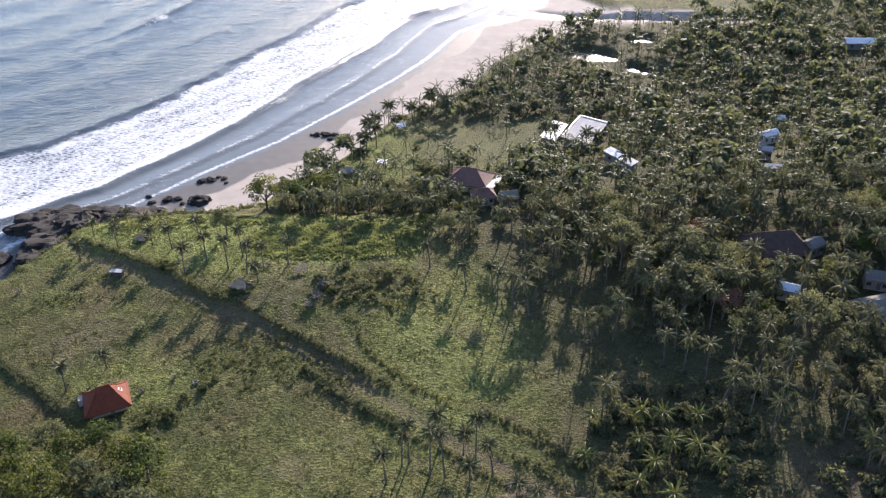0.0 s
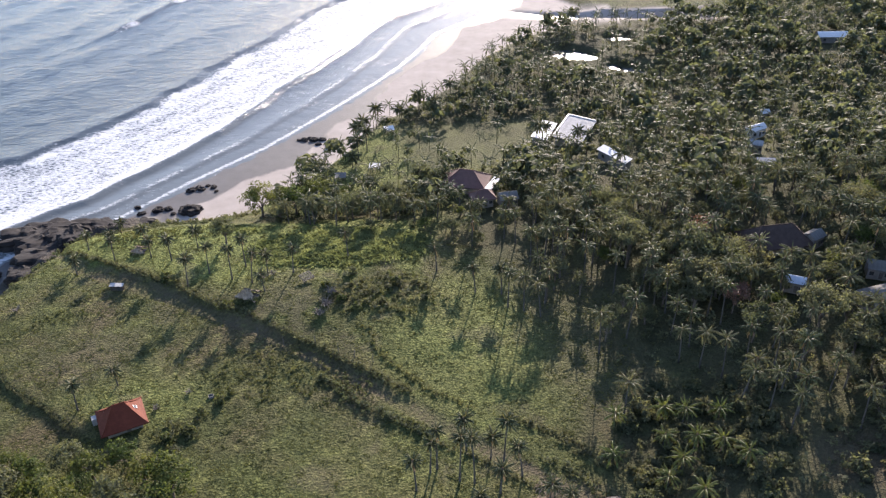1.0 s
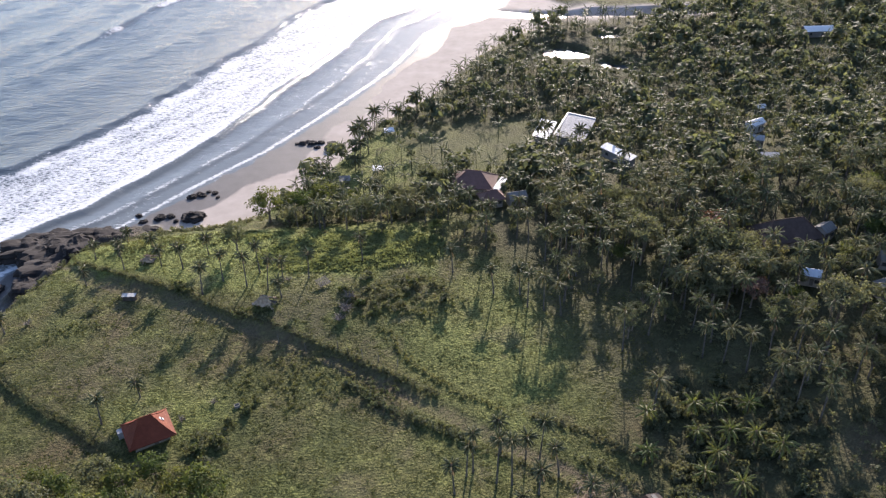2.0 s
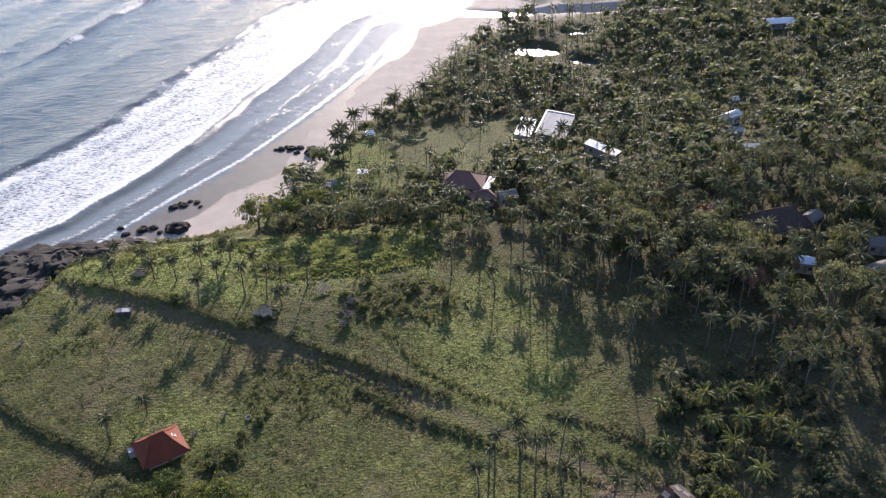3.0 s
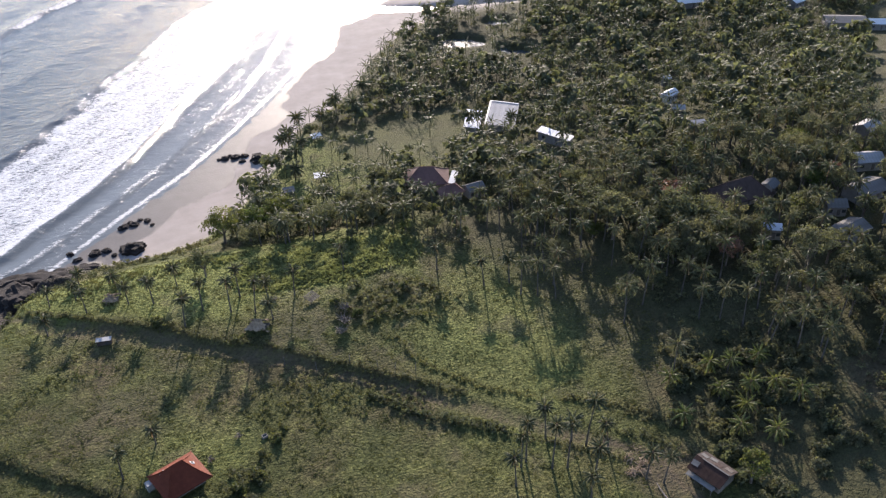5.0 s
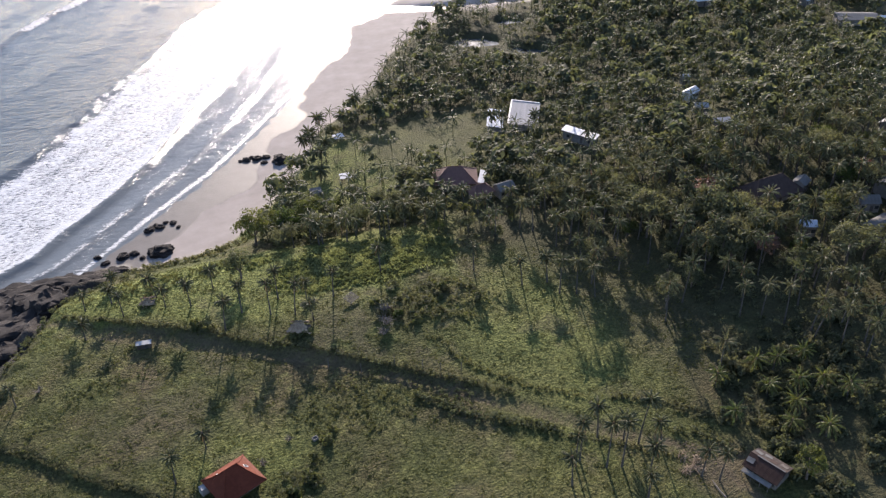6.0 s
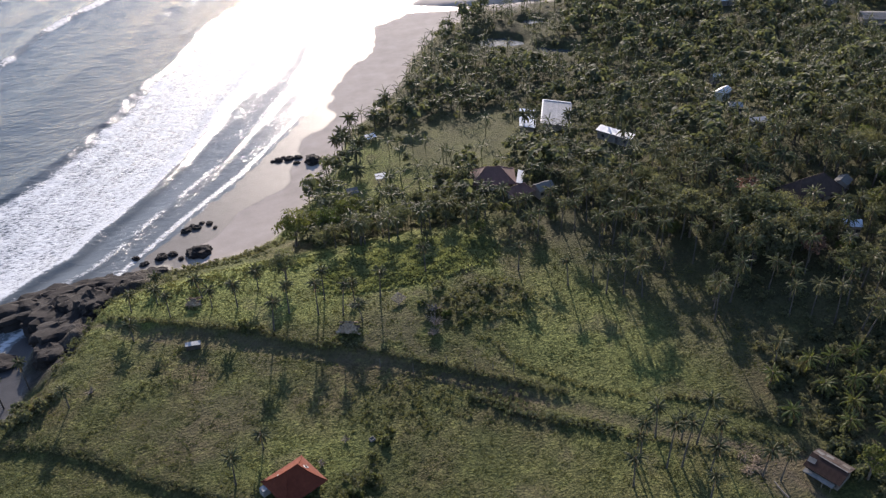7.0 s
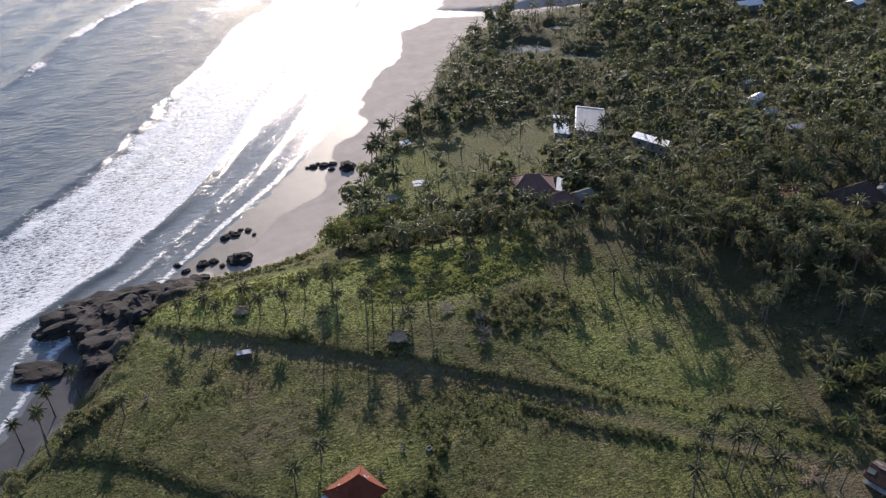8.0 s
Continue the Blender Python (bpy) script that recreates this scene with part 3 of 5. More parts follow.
def boots_mesh(name, seed):
    """The swollen top of the trunk with its dead, hanging leaves."""
    rng = random.Random(seed)
    verts, faces = tube([(0, 0, -0.7), (0, 0, -0.25), (0, 0, 0.25), (0, 0, 0.75)], [0.16, 0.34, 0.36, 0.1], 7)
    verts, faces = [np.array(v) for v in verts], list(faces)
    for k in range(4):
        v, q = frond(rng.uniform(2.0, 3.1), rng.uniform(-72, -48), 25, 6, rng, 1.0)
        t = rng.uniform(0, 2 * math.pi)
        c, s = math.cos(t), math.sin(t)
        v = np.stack([v[:, 0] * c - v[:, 1] * s, v[:, 0] * s + v[:, 1] * c, v[:, 2]], -1)
        base = len(verts)
        verts += list(v)
        faces += [tuple(base + i for i in f) for f in tidy(q)]
    return mesh_of(name, verts, faces, M_DRY, True)


FRONDS = []
for k in range(6):
    v, q = frond(1.0 * 3.9, 0, (50, 62, 74, 84, 60, 95)[k], 15, random.Random(50 + k), (0.85, 1.0, 1.1, 1.2, 1.0, 1.35)[k])
    FRONDS.append(mesh_of("frond", v, tidy(q), M_PALM, True))
BOOTS = [boots_mesh("crown_heart", 70 + k) for k in range(3)]
CROWNS = [crown_mesh("crown", 20 + k, 25, 3.9, 8, M_PALM) for k in range(6)]
YOUNG = [crown_mesh("crown", 40 + k, 22, 3.7, 9, M_YOUNG) for k in range(4)]


def palm_thing(x, y, height, seed, label, group, leaves=True, lean=None, young=False, size=1.0):
    """A coconut palm. leaves: each leaf a part of its own."""
    rng = random.Random(seed)
    lean = rng.uniform(0.0, 0.16) if lean is None else lean
    root = tagged(new("palm_tree"), label, "palm tree", group)
    root.matrix_basis = pose(x, y, at_ground(x, y), 0, 0, rng.uniform(0, 360))
    me, top = trunk_mesh("trunk", seed, height, lean, 0.13 if height > 7 else 0.11)
    child("trunk", me, root)
    heart = child("crown_heart", BOOTS[seed % 3], root, "dry brown heart of the crown with hanging dead leaves", Matrix.Translation(top))
    size = size * rng.uniform(0.85, 1.08)
    if leaves:
        for turn, rise, sag, scale in crown_plan(rng, 28):
            m = Matrix.Translation(top) @ pose(0, 0, 0, 0, -rise, turn) @ Matrix.Scale(scale * size, 4)
            child("frond", FRONDS[max(0, min(5, int((sag - 50) / 10)))], root, "", m)
    else:
        child("crown", (YOUNG if young else CROWNS)[seed % 4], root, "", Matrix.Translation(top) @ pose(0, 0, 0, 0, 0, rng.uniform(0, 360)) @ Matrix.Scale(size, 4))
    return root


# ---- leafy trees and shrubs ----
def leaf_cloud(rng, clumps, per, leaf_size, radius, squash=0.75, clump_size=0.34, hollow=0.45, stray=0.7):
    """Points and quads of leaves gathered in uneven clumps about a crown's middle."""
    r = np.random.RandomState(rng)
    d = r.normal(size=(clumps, 3))
    d /= np.linalg.norm(d, axis=1, keepdims=True)
    d[:, 2] = np.where(d[:, 2] < -0.35, -d[:, 2], d[:, 2])
    centre = d * (hollow + (1 - hollow) * r.rand(clumps, 1) ** 0.5) * radius * (0.75 + 0.4 * r.rand(clumps, 1))
    centre[:, 2] *= squash
    spread = r.normal(size=(clumps, per, 3))
    spread *= (radius * clump_size * (0.6 + 0.7 * r.rand(clumps, 1, 1))) / np.maximum(1e-6, np.linalg.norm(spread, axis=2, keepdims=True)) * r.rand(clumps, per, 1) ** 0.4
    spread[:, :, 2] *= 0.7
    p = (centre[:, None, :] + spread).reshape(-1, 3)
    out = p / np.maximum(1e-6, np.linalg.norm(p, axis=1, keepdims=True)) + stray * r.normal(size=p.shape) + (0, 0, 0.35)
    out /= np.linalg.norm(out, axis=1, keepdims=True)
    a = np.cross(out, r.normal(size=p.shape))
    a /= np.linalg.norm(a, axis=1, keepdims=True)
    b = np.cross(out, a)
    s = leaf_size * (0.6 + 0.8 * r.rand(len(p), 1))
    v = np.stack([p - a * s, p + b * s * 0.55 + out * s * 0.12, p + a * s, p - b * s * 0.55 + out * s * 0.12], 1).reshape(-1, 3)
    return v, np.arange(len(v)).reshape(-1, 4)


def limb_mesh(seed, height, radius):
    """Trunk and limbs of a leafy tree, from the ground to the middle of its crown."""
    rng = random.Random(seed)
    verts, quads = tube([(0, 0, -0.4), (0.1, 0.05, height * 0.3), (0.05, 0.2, height * 0.62)], [0.3, 0.22, 0.16], 7)
    for k in range(6):
        t, s = 2 * math.pi * k / 6 + rng.uniform(-0.4, 0.4), rng.uniform(0.3, 0.6) * height
        e = radius * rng.uniform(0.45, 0.75)
        v, q = tube([(0.05, 0.1, s), (0.5 * e * math.cos(t), 0.5 * e * math.sin(t), s + 0.28 * height), (e * math.cos(t), e * math.sin(t), height * rng.uniform(0.75, 1.0))], [0.13, 0.08, 0.03], 5)
        quads += [tuple(len(verts) + i for i in f) for f in q]
        verts += v
    return mesh_of("trunk", verts, quads, M_WOOD)


TREES = []
for k in range(7):
    r = (3.4, 2.8, 4.2, 3.0, 3.8, 2.6, 3.3)[k]
    v, q = leaf_cloud(100 + k, (46, 36, 60, 40, 52, 30, 44)[k], 36, 0.225, r, (0.8, 0.95, 0.65, 0.85, 0.7, 1.0, 0.8)[k], 0.3)
    TREES.append((r, v, q, fast_mesh("crown", v, q, M_LEAF), fast_mesh("crown", v, q, M_BRIGHT), fast_mesh("crown", v, q, M_RUST), limb_mesh(100 + k, r * 1.5, r)))


def tree_thing(x, y, k, scale, label, group="", tone=0, stem=1.0):
    """A leafy tree: trunk with limbs, and a crown. tone: 0 dark green, 1 bright green, 2 reddish."""
    r, _, _, dark, bright, rust, wood = TREES[k % 7]
    root = tagged(new("leafy_tree"), label, "tree", group)
    root.matrix_basis = pose(x, y, at_ground(x, y), 0, 0, (x * 37 + y * 91) % 360) @ Matrix.Scale(scale, 4)
    child("trunk", wood, root, "", Matrix.Diagonal((1, 1, stem, 1)))
    child("crown", (dark, bright, rust)[tone], root, "", Matrix.Translation((0, 0, r * 1.35 * stem)))
    return root


SHRUBS = []
for k in range(6):
    v, q = leaf_cloud(200 + k, (14, 18, 12, 20, 16, 10)[k], 36, 0.15, 1.0, (0.7, 0.6, 0.85, 0.65, 0.75, 0.8)[k], 0.42, 0.3)
    v = v + (0, 0, 0.35)
    SHRUBS.append((v, q, [fast_mesh("shrub", v, q, m) for m in (M_SCRUB, M_LEAF, M_BRIGHT)]))


def shrub_thing(x, y, k, scale, label, group="", tone=0, tall=1.0):
    ob = tagged(new("shrub", SHRUBS[k % 6][2][tone]), label, "shrub", group)
    ob.matrix_basis = pose(x, y, at_ground(x, y) - 0.1, 0, 0, (x * 53 + y * 17) % 360) @ Matrix.Diagonal((scale, scale, scale * tall, 1))
    return ob


def strewn(name, places, models, mat, label, category):
    """Many plants too many to count, as one object. places: x, y, z, size, turn, model."""
    verts, quads, base = [], [], 0
    for x, y, z, size, turn, k, tall in places:
        v, q = models[k % len(models)]
        c, s = math.cos(turn) * size, math.sin(turn) * size
        verts.append(np.stack([v[:, 0] * c - v[:, 1] * s + x, v[:, 0] * s + v[:, 1] * c + y, v[:, 2] * size * tall + z], -1))
        quads.append(q + base)
        base += len(v)
    ob = new(name, fast_mesh(name, np.concatenate(verts), np.concatenate(quads), mat))
    return tagged(ob, label, category, kind="stuff")

# ---- water inland ----
def river_surface():
    xs = RIVER
    verts, quads = [], []
    for k, (x, y) in enumerate(xs):
        ax, ay = xs[max(k - 1, 0)]
        bx, by = xs[min(k + 1, len(xs) - 1)]
        n = Vector((-(by - ay), bx - ax)).normalized() * (6.5 if x < 125 else 3.0)
        verts += [(x + n.x, y + n.y, 0.12 + 0.0004 * max(0, x - 90)), (x - n.x, y - n.y, 0.12 + 0.0004 * max(0, x - 90))]
    quads = [(2 * k, 2 * k + 1, 2 * k + 3, 2 * k + 2) for k in range(len(xs) - 1)]
    return mesh_of("river", verts, quads, M_STILL)


tagged(new("river", river_surface()), "narrow shining river running over sand to the sea", "river", kind="structure")
for px, py, a, b, turn in PONDS:
    ring = [(1.15 * a * math.cos(t) * (1 + 0.2 * math.sin(3 * t + px) + 0.1 * math.sin(7 * t)), 1.15 * b * math.sin(t) * (1 + 0.24 * math.cos(4 * t) + 0.12 * math.sin(5 * t + py)), 0) for t in np.arange(40) * math.pi / 20]
    pond = new("pond", mesh_of("pond", ring + [(0, 0, 0)], [(k, (k + 1) % 40, 40) for k in range(40)], M_STILL))
    pond.matrix_basis = pose(px, py, 1.55, 0, 0, turn)
    tagged(pond, "still shining pond among trees", "pond", kind="structure")


# ---- buildings ----
CLEAR = []   # x, y, radius kept free of trees


def free_round(x, y, r, front=0.0):
    CLEAR.append((x, y, r))
    if front:
        CLEAR.append((x - 0.12 * front, y - front, r * 0.8))


def hip_roof(lx, ly, rise, ridge, power=1.35, thick=0.18):
    """A hipped roof whose slopes flatten towards the eaves."""
    bm = bmesh.new()
    rings, n = [], 7
    for k in range(n + 1):
        u = k / n
        rings.append([bm.verts.new((sx * (lx / 2 + (ridge / 2 - lx / 2) * u), sy * ly / 2 * (1 - u), rise * u ** power)) for sx, sy in ((-1, -1), (1, -1), (1, 1), (-1, 1))])
    low = [bm.verts.new((v.co.x * 0.99, v.co.y * 0.99, -thick)) for v in rings[0]]
    inner = [bm.verts.new((v.co.x * 0.9, v.co.y * 0.9, -thick + 0.02)) for v in rings[0]]
    for a, b in [(inner, low), (low, rings[0])] + list(zip(rings, rings[1:])):
        for i in range(4):
            j = (i + 1) % 4
            bm.faces.new((a[i], a[j], b[j], b[i]))
    bm.faces.new(inner[::-1])
    bmesh.ops.remove_doubles(bm, verts=bm.verts[:], dist=0.001)
    return bm


def hip_cap(a, b, lift, size=0.13):
    """A rounded row of cap tiles from a to b."""
    a, b = Vector(a), Vector(b)
    n = 9
    v, q = tube([a.lerp(b, k / n) + Vector((0, 0, lift(k / n))) for k in range(n + 1)], [size * (1 + 0.12 * (k % 2)) for k in range(n + 1)], 6)
    return mesh_of("ridge_cap", v, q, M_TILE)


def walls_on(root, lx, ly, h, mat, door_side=-1):
    """Four walls, a door and windows with frames on the side that faces south."""
    t = 0.18
    for sx, sy, w, d in ((0, -1, lx, t), (0, 1, lx, t), (-1, 0, t, ly - 2 * t - 0.006), (1, 0, t, ly - 2 * t - 0.006)):
        part("wall", box(w, d, h, (sx * (lx - t) / 2, sy * (ly - t) / 2, -0.4)), mat, root)
    part("door", box(0.95, 0.08, 2.05, (0.1 * lx, -ly / 2 - 0.045, 0.02), 0, 0.02), M_TIMBER, root, "weathered timber door")
    for k in (-0.32, 0.36):
        w = part("window", box(1.1, 0.06, 1.0, (k * lx, -ly / 2 - 0.035, 0.95)), M_DARK, root, "dark window")
        part("window_frame", box(1.3, 0.05, 0.1, (k * lx, -ly / 2 - 0.09, 0.87)), M_TIMBER, w)


def tiled_house(x, y, turn, lx, ly, wall, rise, ridge, mat, label, high=0.0, power=1.35, caps=True):
    """A house with a hipped roof."""
    root = tagged(new("house"), label, "house")
    root.matrix_basis = pose(x, y, at_ground(x, y) + high, 0, 0, turn)
    walls_on(root, lx * 0.74, ly * 0.74, wall + 0.6, M_WALL)
    roof = part("roof", hip_roof(lx, ly, rise, ridge, power), mat, root, "", Matrix.Translation((0, 0, wall)))
    if caps:
        for sx, sy in ((-1, -1), (1, -1), (1, 1), (-1, 1)):
            lift = lambda u: rise * (u ** power - u) + 0.03
            ob = child("ridge_cap", hip_cap((sx * lx / 2, sy * ly / 2, 0), (sx * ridge / 2, 0, rise), lift), roof)
            ob.data.materials[0] = mat
        child("ridge_cap", hip_cap((-ridge / 2, 0, rise), (ridge / 2, 0, rise), lambda u: 0.04), roof).data.materials[0] = mat
    return root, roof


def sheet_roof(root, lx, ly, rise, base, mat, lean_to=False, wide=1.0, near_mat=None):
    """A pitched roof of overlapping sheets, each a part."""
    sides = ((1, 1),) if lean_to else ((1, 0.5), (-1, 0.5))
    n = max(3, int(lx / wide))
    made = {}
    for side, share in sides:
        run = ly * share
        slope = math.degrees(math.atan2(rise, run))
        length = math.hypot(rise, run) + 0.25
        for k in range(n):
            if side not in made:
                bm = bmesh.new()
                w, c = lx / n + 0.06, 10
                up = [[bm.verts.new((-w / 2 + w * i / c, yy, zz + 0.025 * (i % 2))) for i in range(c + 1)] for yy, zz in ((0, 0), (-length, 0), (-length, -0.03), (0, -0.03))]
                for a, b in zip(up, up[1:] + up[:1]):
                    for i in range(c):
                        bm.faces.new((a[i], a[i + 1], b[i + 1], b[i]))
                me = bpy.data.meshes.new("roof_sheet")
                bm.to_mesh(me)
                bm.free()
                me.materials.append(near_mat if near_mat and side == 1 else mat)
                made[side] = me
            at = -lx / 2 + (k + 0.5) * lx / n
            top = (at, ly / 2 if lean_to else 0, base + rise + 0.008 * (k % 2))
            child("roof_sheet", made[side], root, "", Matrix.Translation(top) @ pose(0, 0, 0, 0, 0, 0 if side == 1 else 180) @ pose(0, 0, 0, slope, 0, 0))


def sheet_house(x, y, turn, lx, ly, wall, rise, mat, label, name="house", lean_to=False, high=0.0, wall_mat=None, category="house", near_mat=None):
    root = tagged(new(name), label, category)
    root.matrix_basis = pose(x, y, at_ground(x, y) + high, 0, 0, turn)
    walls_on(root, lx * 0.92, ly * 0.86, wall + 0.4, wall_mat or M_WALL)
    sheet_roof(root, lx, ly, rise, wall, mat, lean_to, 1.0, near_mat)
    if not lean_to:
        for s in (-1, 1):
            bm = bmesh.new()
            a = [bm.verts.new(p) for p in ((s * lx * 0.455, -ly * 0.43, wall - 0.02), (s * lx * 0.455, ly * 0.43, wall - 0.02), (s * lx * 0.455, 0, wall + rise * 0.93))]
            b = [bm.verts.new((v.co.x - s * 0.12, v.co.y, v.co.z)) for v in a]
            bm.faces.new(a), bm.faces.new(b[::-1])
            for i in range(3):
                bm.faces.new((a[i], a[(i + 1) % 3], b[(i + 1) % 3], b[i]))
            part("gable", bm, wall_mat or M_WALL, root)
    return root


# the orange-roofed house on the headland
house, roof = tiled_house(-79.4, 143.1, 24, 10.2, 9.4, 1.9, 3.9, 2.6, M_TILE, "small house under a bright orange hipped tile roof", 0.0, 1.4)
dormer = part("roof_hatch", box(1.1, 0.9, 0.35, (0, 0, 0), 0, 0.06), M_WHITE, roof, "white roof hatch", Matrix.Translation((3.1, 0.3, 1.25)) @ pose(0, 0, 0, 0, 38, 0))
part("hatch_cover", box(0.5, 0.45, 0.12, (0, 0, 0.35), 0, 0.03), M_DARK, dormer, "dark hatch cover")
part("roof_hatch", box(1.5, 0.7, 0.2, (0, 0, 0), 0, 0.05), M_WHITE, roof, "white roof light", Matrix.Translation((-2.6, 2.2, 1.2)) @ pose(0, 0, 0, -30, 0, 20))
tank = part("lean_to", box(2.6, 1.6, 1.9, (-4.9, 3.0, -0.2), 0, 0.06), M_TIN, house, "pale plastered lean-to")
free_round(-79.8, 143, 7.5)

# the tin-roofed house by the yard
# near_mat: darker colour that puts shade on the slope away from the sun
near_house = sheet_house(24.6, 107.9, -67, 7.8, 6.2, 2.4, 1.25, M_OLDROOF, "low house with a patched rusty sheet roof beside a yard", wall_mat=M_TIMBER, near_mat=M_RUSTSHADE)
part("ridge_sheet", box(6.2, 0.3, 0.05, (0.6, -0.05, 3.68), 0, 0.02), M_GREYROOF, near_house, "pale ridge sheet")
porch = part("porch_roof", box(6.4, 1.2, 0.07, (-0.2, -3.75, 1.75), 0, 0.02, 10), M_GREYROOF, near_house, "pale narrow porch roof")
for k in (-3.1, -1.1, 0.9, 2.7):
    part("post", box(0.12, 0.12, 1.95, (k, -4.1, -0.3), 0, 0.02), M_TIMBER, porch)
for k, (sx, sy, turn) in enumerate(((-3.0, -1.6, 4), (-2.8, 1.5, -6), (0.6, 1.2, 8), (2.6, 1.9, 3), (-1.0, 2.1, 12))):
    part("patch_sheet", box(1.6, 1.2, 0.03, (0, 0, 0), turn, 0.01), (M_GREYROOF, M_GREYROOF, M_BROWN, M_TIMBER, M_GREYROOF)[k], near_house, "loose roofing sheet",
         Matrix.Translation((sx, sy, 3.72 - 0.403 * abs(sy))) @ pose(0, 0, 0, 22 if sy < 0 else -22, 0, 0))
free_round(21.5, 107, 7, 6)


def thatch_hut(x, y, turn, lx, ly, wall, rise, seed, label):
    """A leaning hut: posts, a rail, and shaggy thatch."""
    rng = random.Random(seed)
    root = tagged(new("hut"), label, "hut")
    root.matrix_basis = pose(x, y, at_ground(x, y), 0, 0, turn)
    for sx in (-1, 0, 1):
        for sy in (-1, 1):
            v, q = tube([(sx * lx * 0.42, sy * ly * 0.36, -0.3), (sx * lx * 0.42 + rng.uniform(-0.15, 0.15), sy * ly * 0.36, wall + 0.1)], [0.08, 0.06], 6)
            child("post", mesh_of("post", v, q, M_TIMBER), root)
    for side in (-1, 1):
        n, m = 16, 7
        verts = [((-lx / 2 + lx * i / n) * (0.22 + 0.78 * (j / m) ** 0.8) + rng.uniform(-0.45, 0.45) * (j > 2), side * (ly / 2 + 0.35 + rng.uniform(-0.5, 0.3) * (j == m)) * j / m, wall + rise * (1 - (j / m) ** 0.9) + rng.uniform(-0.34, 0.26) + 0.12) for j in range(m + 1) for i in range(n + 1)]
        low = [(vx * 0.98, vy, vz - 0.16) for vx, vy, vz in verts]
        k = len(verts)
        quads = []
        for j in range(m):
            for i in range(n):
                a = j * (n + 1) + i
                quads += [(a, a + 1, a + n + 2, a + n + 1), (k + a + n + 1, k + a + n + 2, k + a + 1, k + a)]
        for i in range(n):
            a = m * (n + 1) + i
            quads.append((a, a + 1, k + a + 1, k + a))
        child("thatch", mesh_of("thatch", verts + low, quads, M_THATCH, True), root)
    v, q = tube([(-lx / 7, 0, wall + rise + 0.17), (0, 0, wall + rise + 0.1), (lx / 7, 0, wall + rise + 0.2)], [0.13, 0.16, 0.13], 6)
    child("ridge_pole", mesh_of("ridge_pole", v, q, M_TIMBER), root)
    for k in range(9):
        t = rng.uniform(-0.5, 0.5)
        v, q = tube([(t * lx, -ly * 0.3, wall * 0.9), (t * lx + rng.uniform(-0.6, 0.9), -ly * 0.5 - rng.uniform(0.3, 1.4), -0.1)], [0.05, 0.03], 5)
        child("pole", mesh_of("pole", v, q, M_THATCH), root, "fallen pale pole")
    part("platform", box(lx * 0.84, ly * 0.72, 0.14, (0, 0, 0.45), 0, 0.02), M_TIMBER, root, "raised bamboo floor")
    return root


thatch_hut(-57.0, 187.0, -22, 6.2, 3.8, 0.7, 1.9, 3, "collapsing grey thatched hut beside the hedge")
thatch_hut(-93.5, 215.5, -12, 4.4, 2.8, 0.9, 0.8, 5, "small thatched hut on open grass among palms")
hut = tagged(new("shed"), "small grey sheet-roofed shed standing alone in the field", "shed")
hut.matrix_basis = pose(-95.3, 197.6, at_ground(-95.3, 197.6), 0, 0, -6)
part("body", box(3.5, 1.15, 1.8, (0, 0, -0.15), 0, 0.05), M_OLDROOF, hut)
part("door", box(0.8, 0.06, 1.25, (0.6, -0.61, 0.0), 0, 0.01), M_DARK, hut, "dark doorway")
sheet_roof(hut, 3.8, 1.35, 0.1, 1.66, M_TIN, True)
rack = tagged(new("drying_rack"), "leaning grey timber rack of slats on the grass", "rack")
rack.matrix_basis = pose(-42.0, 193.4, at_ground(-42, 193.4), 0, 0, 38)
for k in range(7):
    part("slat", box(3.6, 0.28, 0.06, (0, -1.2 + 0.4 * k, 0.7 + 0.12 * k), 0, 0.01), M_TIMBER, rack)
for sx in (-1.5, 1.5):
    part("rail", box(0.1, 2.9, 0.1, (sx, 0, 0.98), 0, 0.01, 16.7), M_TIMBER, rack)
    for sy, h in ((-1.1, 0.75), (1.1, 1.4)):
        part("leg", box(0.1, 0.1, h + 0.2, (sx, sy, -0.2), 0, 0.01), M_TIMBER, rack)
trough = tagged(new("water_trough"), "small pale concrete trough beside scrub", "trough")
trough.matrix_basis = pose(-61.0, 150.2, at_ground(-61.0, 150.2), 0, 0, 20) @ Matrix.Diagonal((0.75, 0.75, 0.9, 1))
for sx, sy, w, d in ((0, -0.6, 1.6, 0.16), (0, 0.6, 1.6, 0.16), (-0.72, 0, 0.16, 1.03), (0.72, 0, 0.16, 1.03)):
    part("side", box(w, d, 0.8, (sx, sy, -0.1), 0, 0.02), M_WALL, trough)
part("water", box(1.27, 1.03, 0.55, (0, 0, -0.1)), M_STILL, trough, "dark water")

# houses among the trees
tiled_house(6.5, 247.5, -18, 15, 11, 3.4, 3.8, 4.5, M_REDTILE, "old house with a dull red tile roof among trees", 0.3, 1.15)
free_round(6.5, 247.5, 7, 0)
sheet_house(14.5, 243.5, 62, 8.5, 1.8, 3.6, 0.4, M_WHITE, "narrow white sheet-roofed passage beside the red roof", "passage", True, category="shed")
tiled_house(10.5, 234.5, 10, 8, 6, 2.8, 2.2, 3, M_REDTILE, "small red-roofed outbuilding among trees", 0.8, 1.1)
free_round(10.5, 234.5, 5.5, 4)
sheet_house(18.5, 234, 10, 6, 5, 2.8, 1.4, M_GREYROOF, "grey-roofed outbuilding among trees", high=0.8)
free_round(18.5, 234, 4, 3)
hall = sheet_house(51.5, 293, 63, 21, 11, 3.2, 0.9, M_TIN, "large hall with a flat pale metal roof edged in white", "hall", True, category="hall", high=0.5)
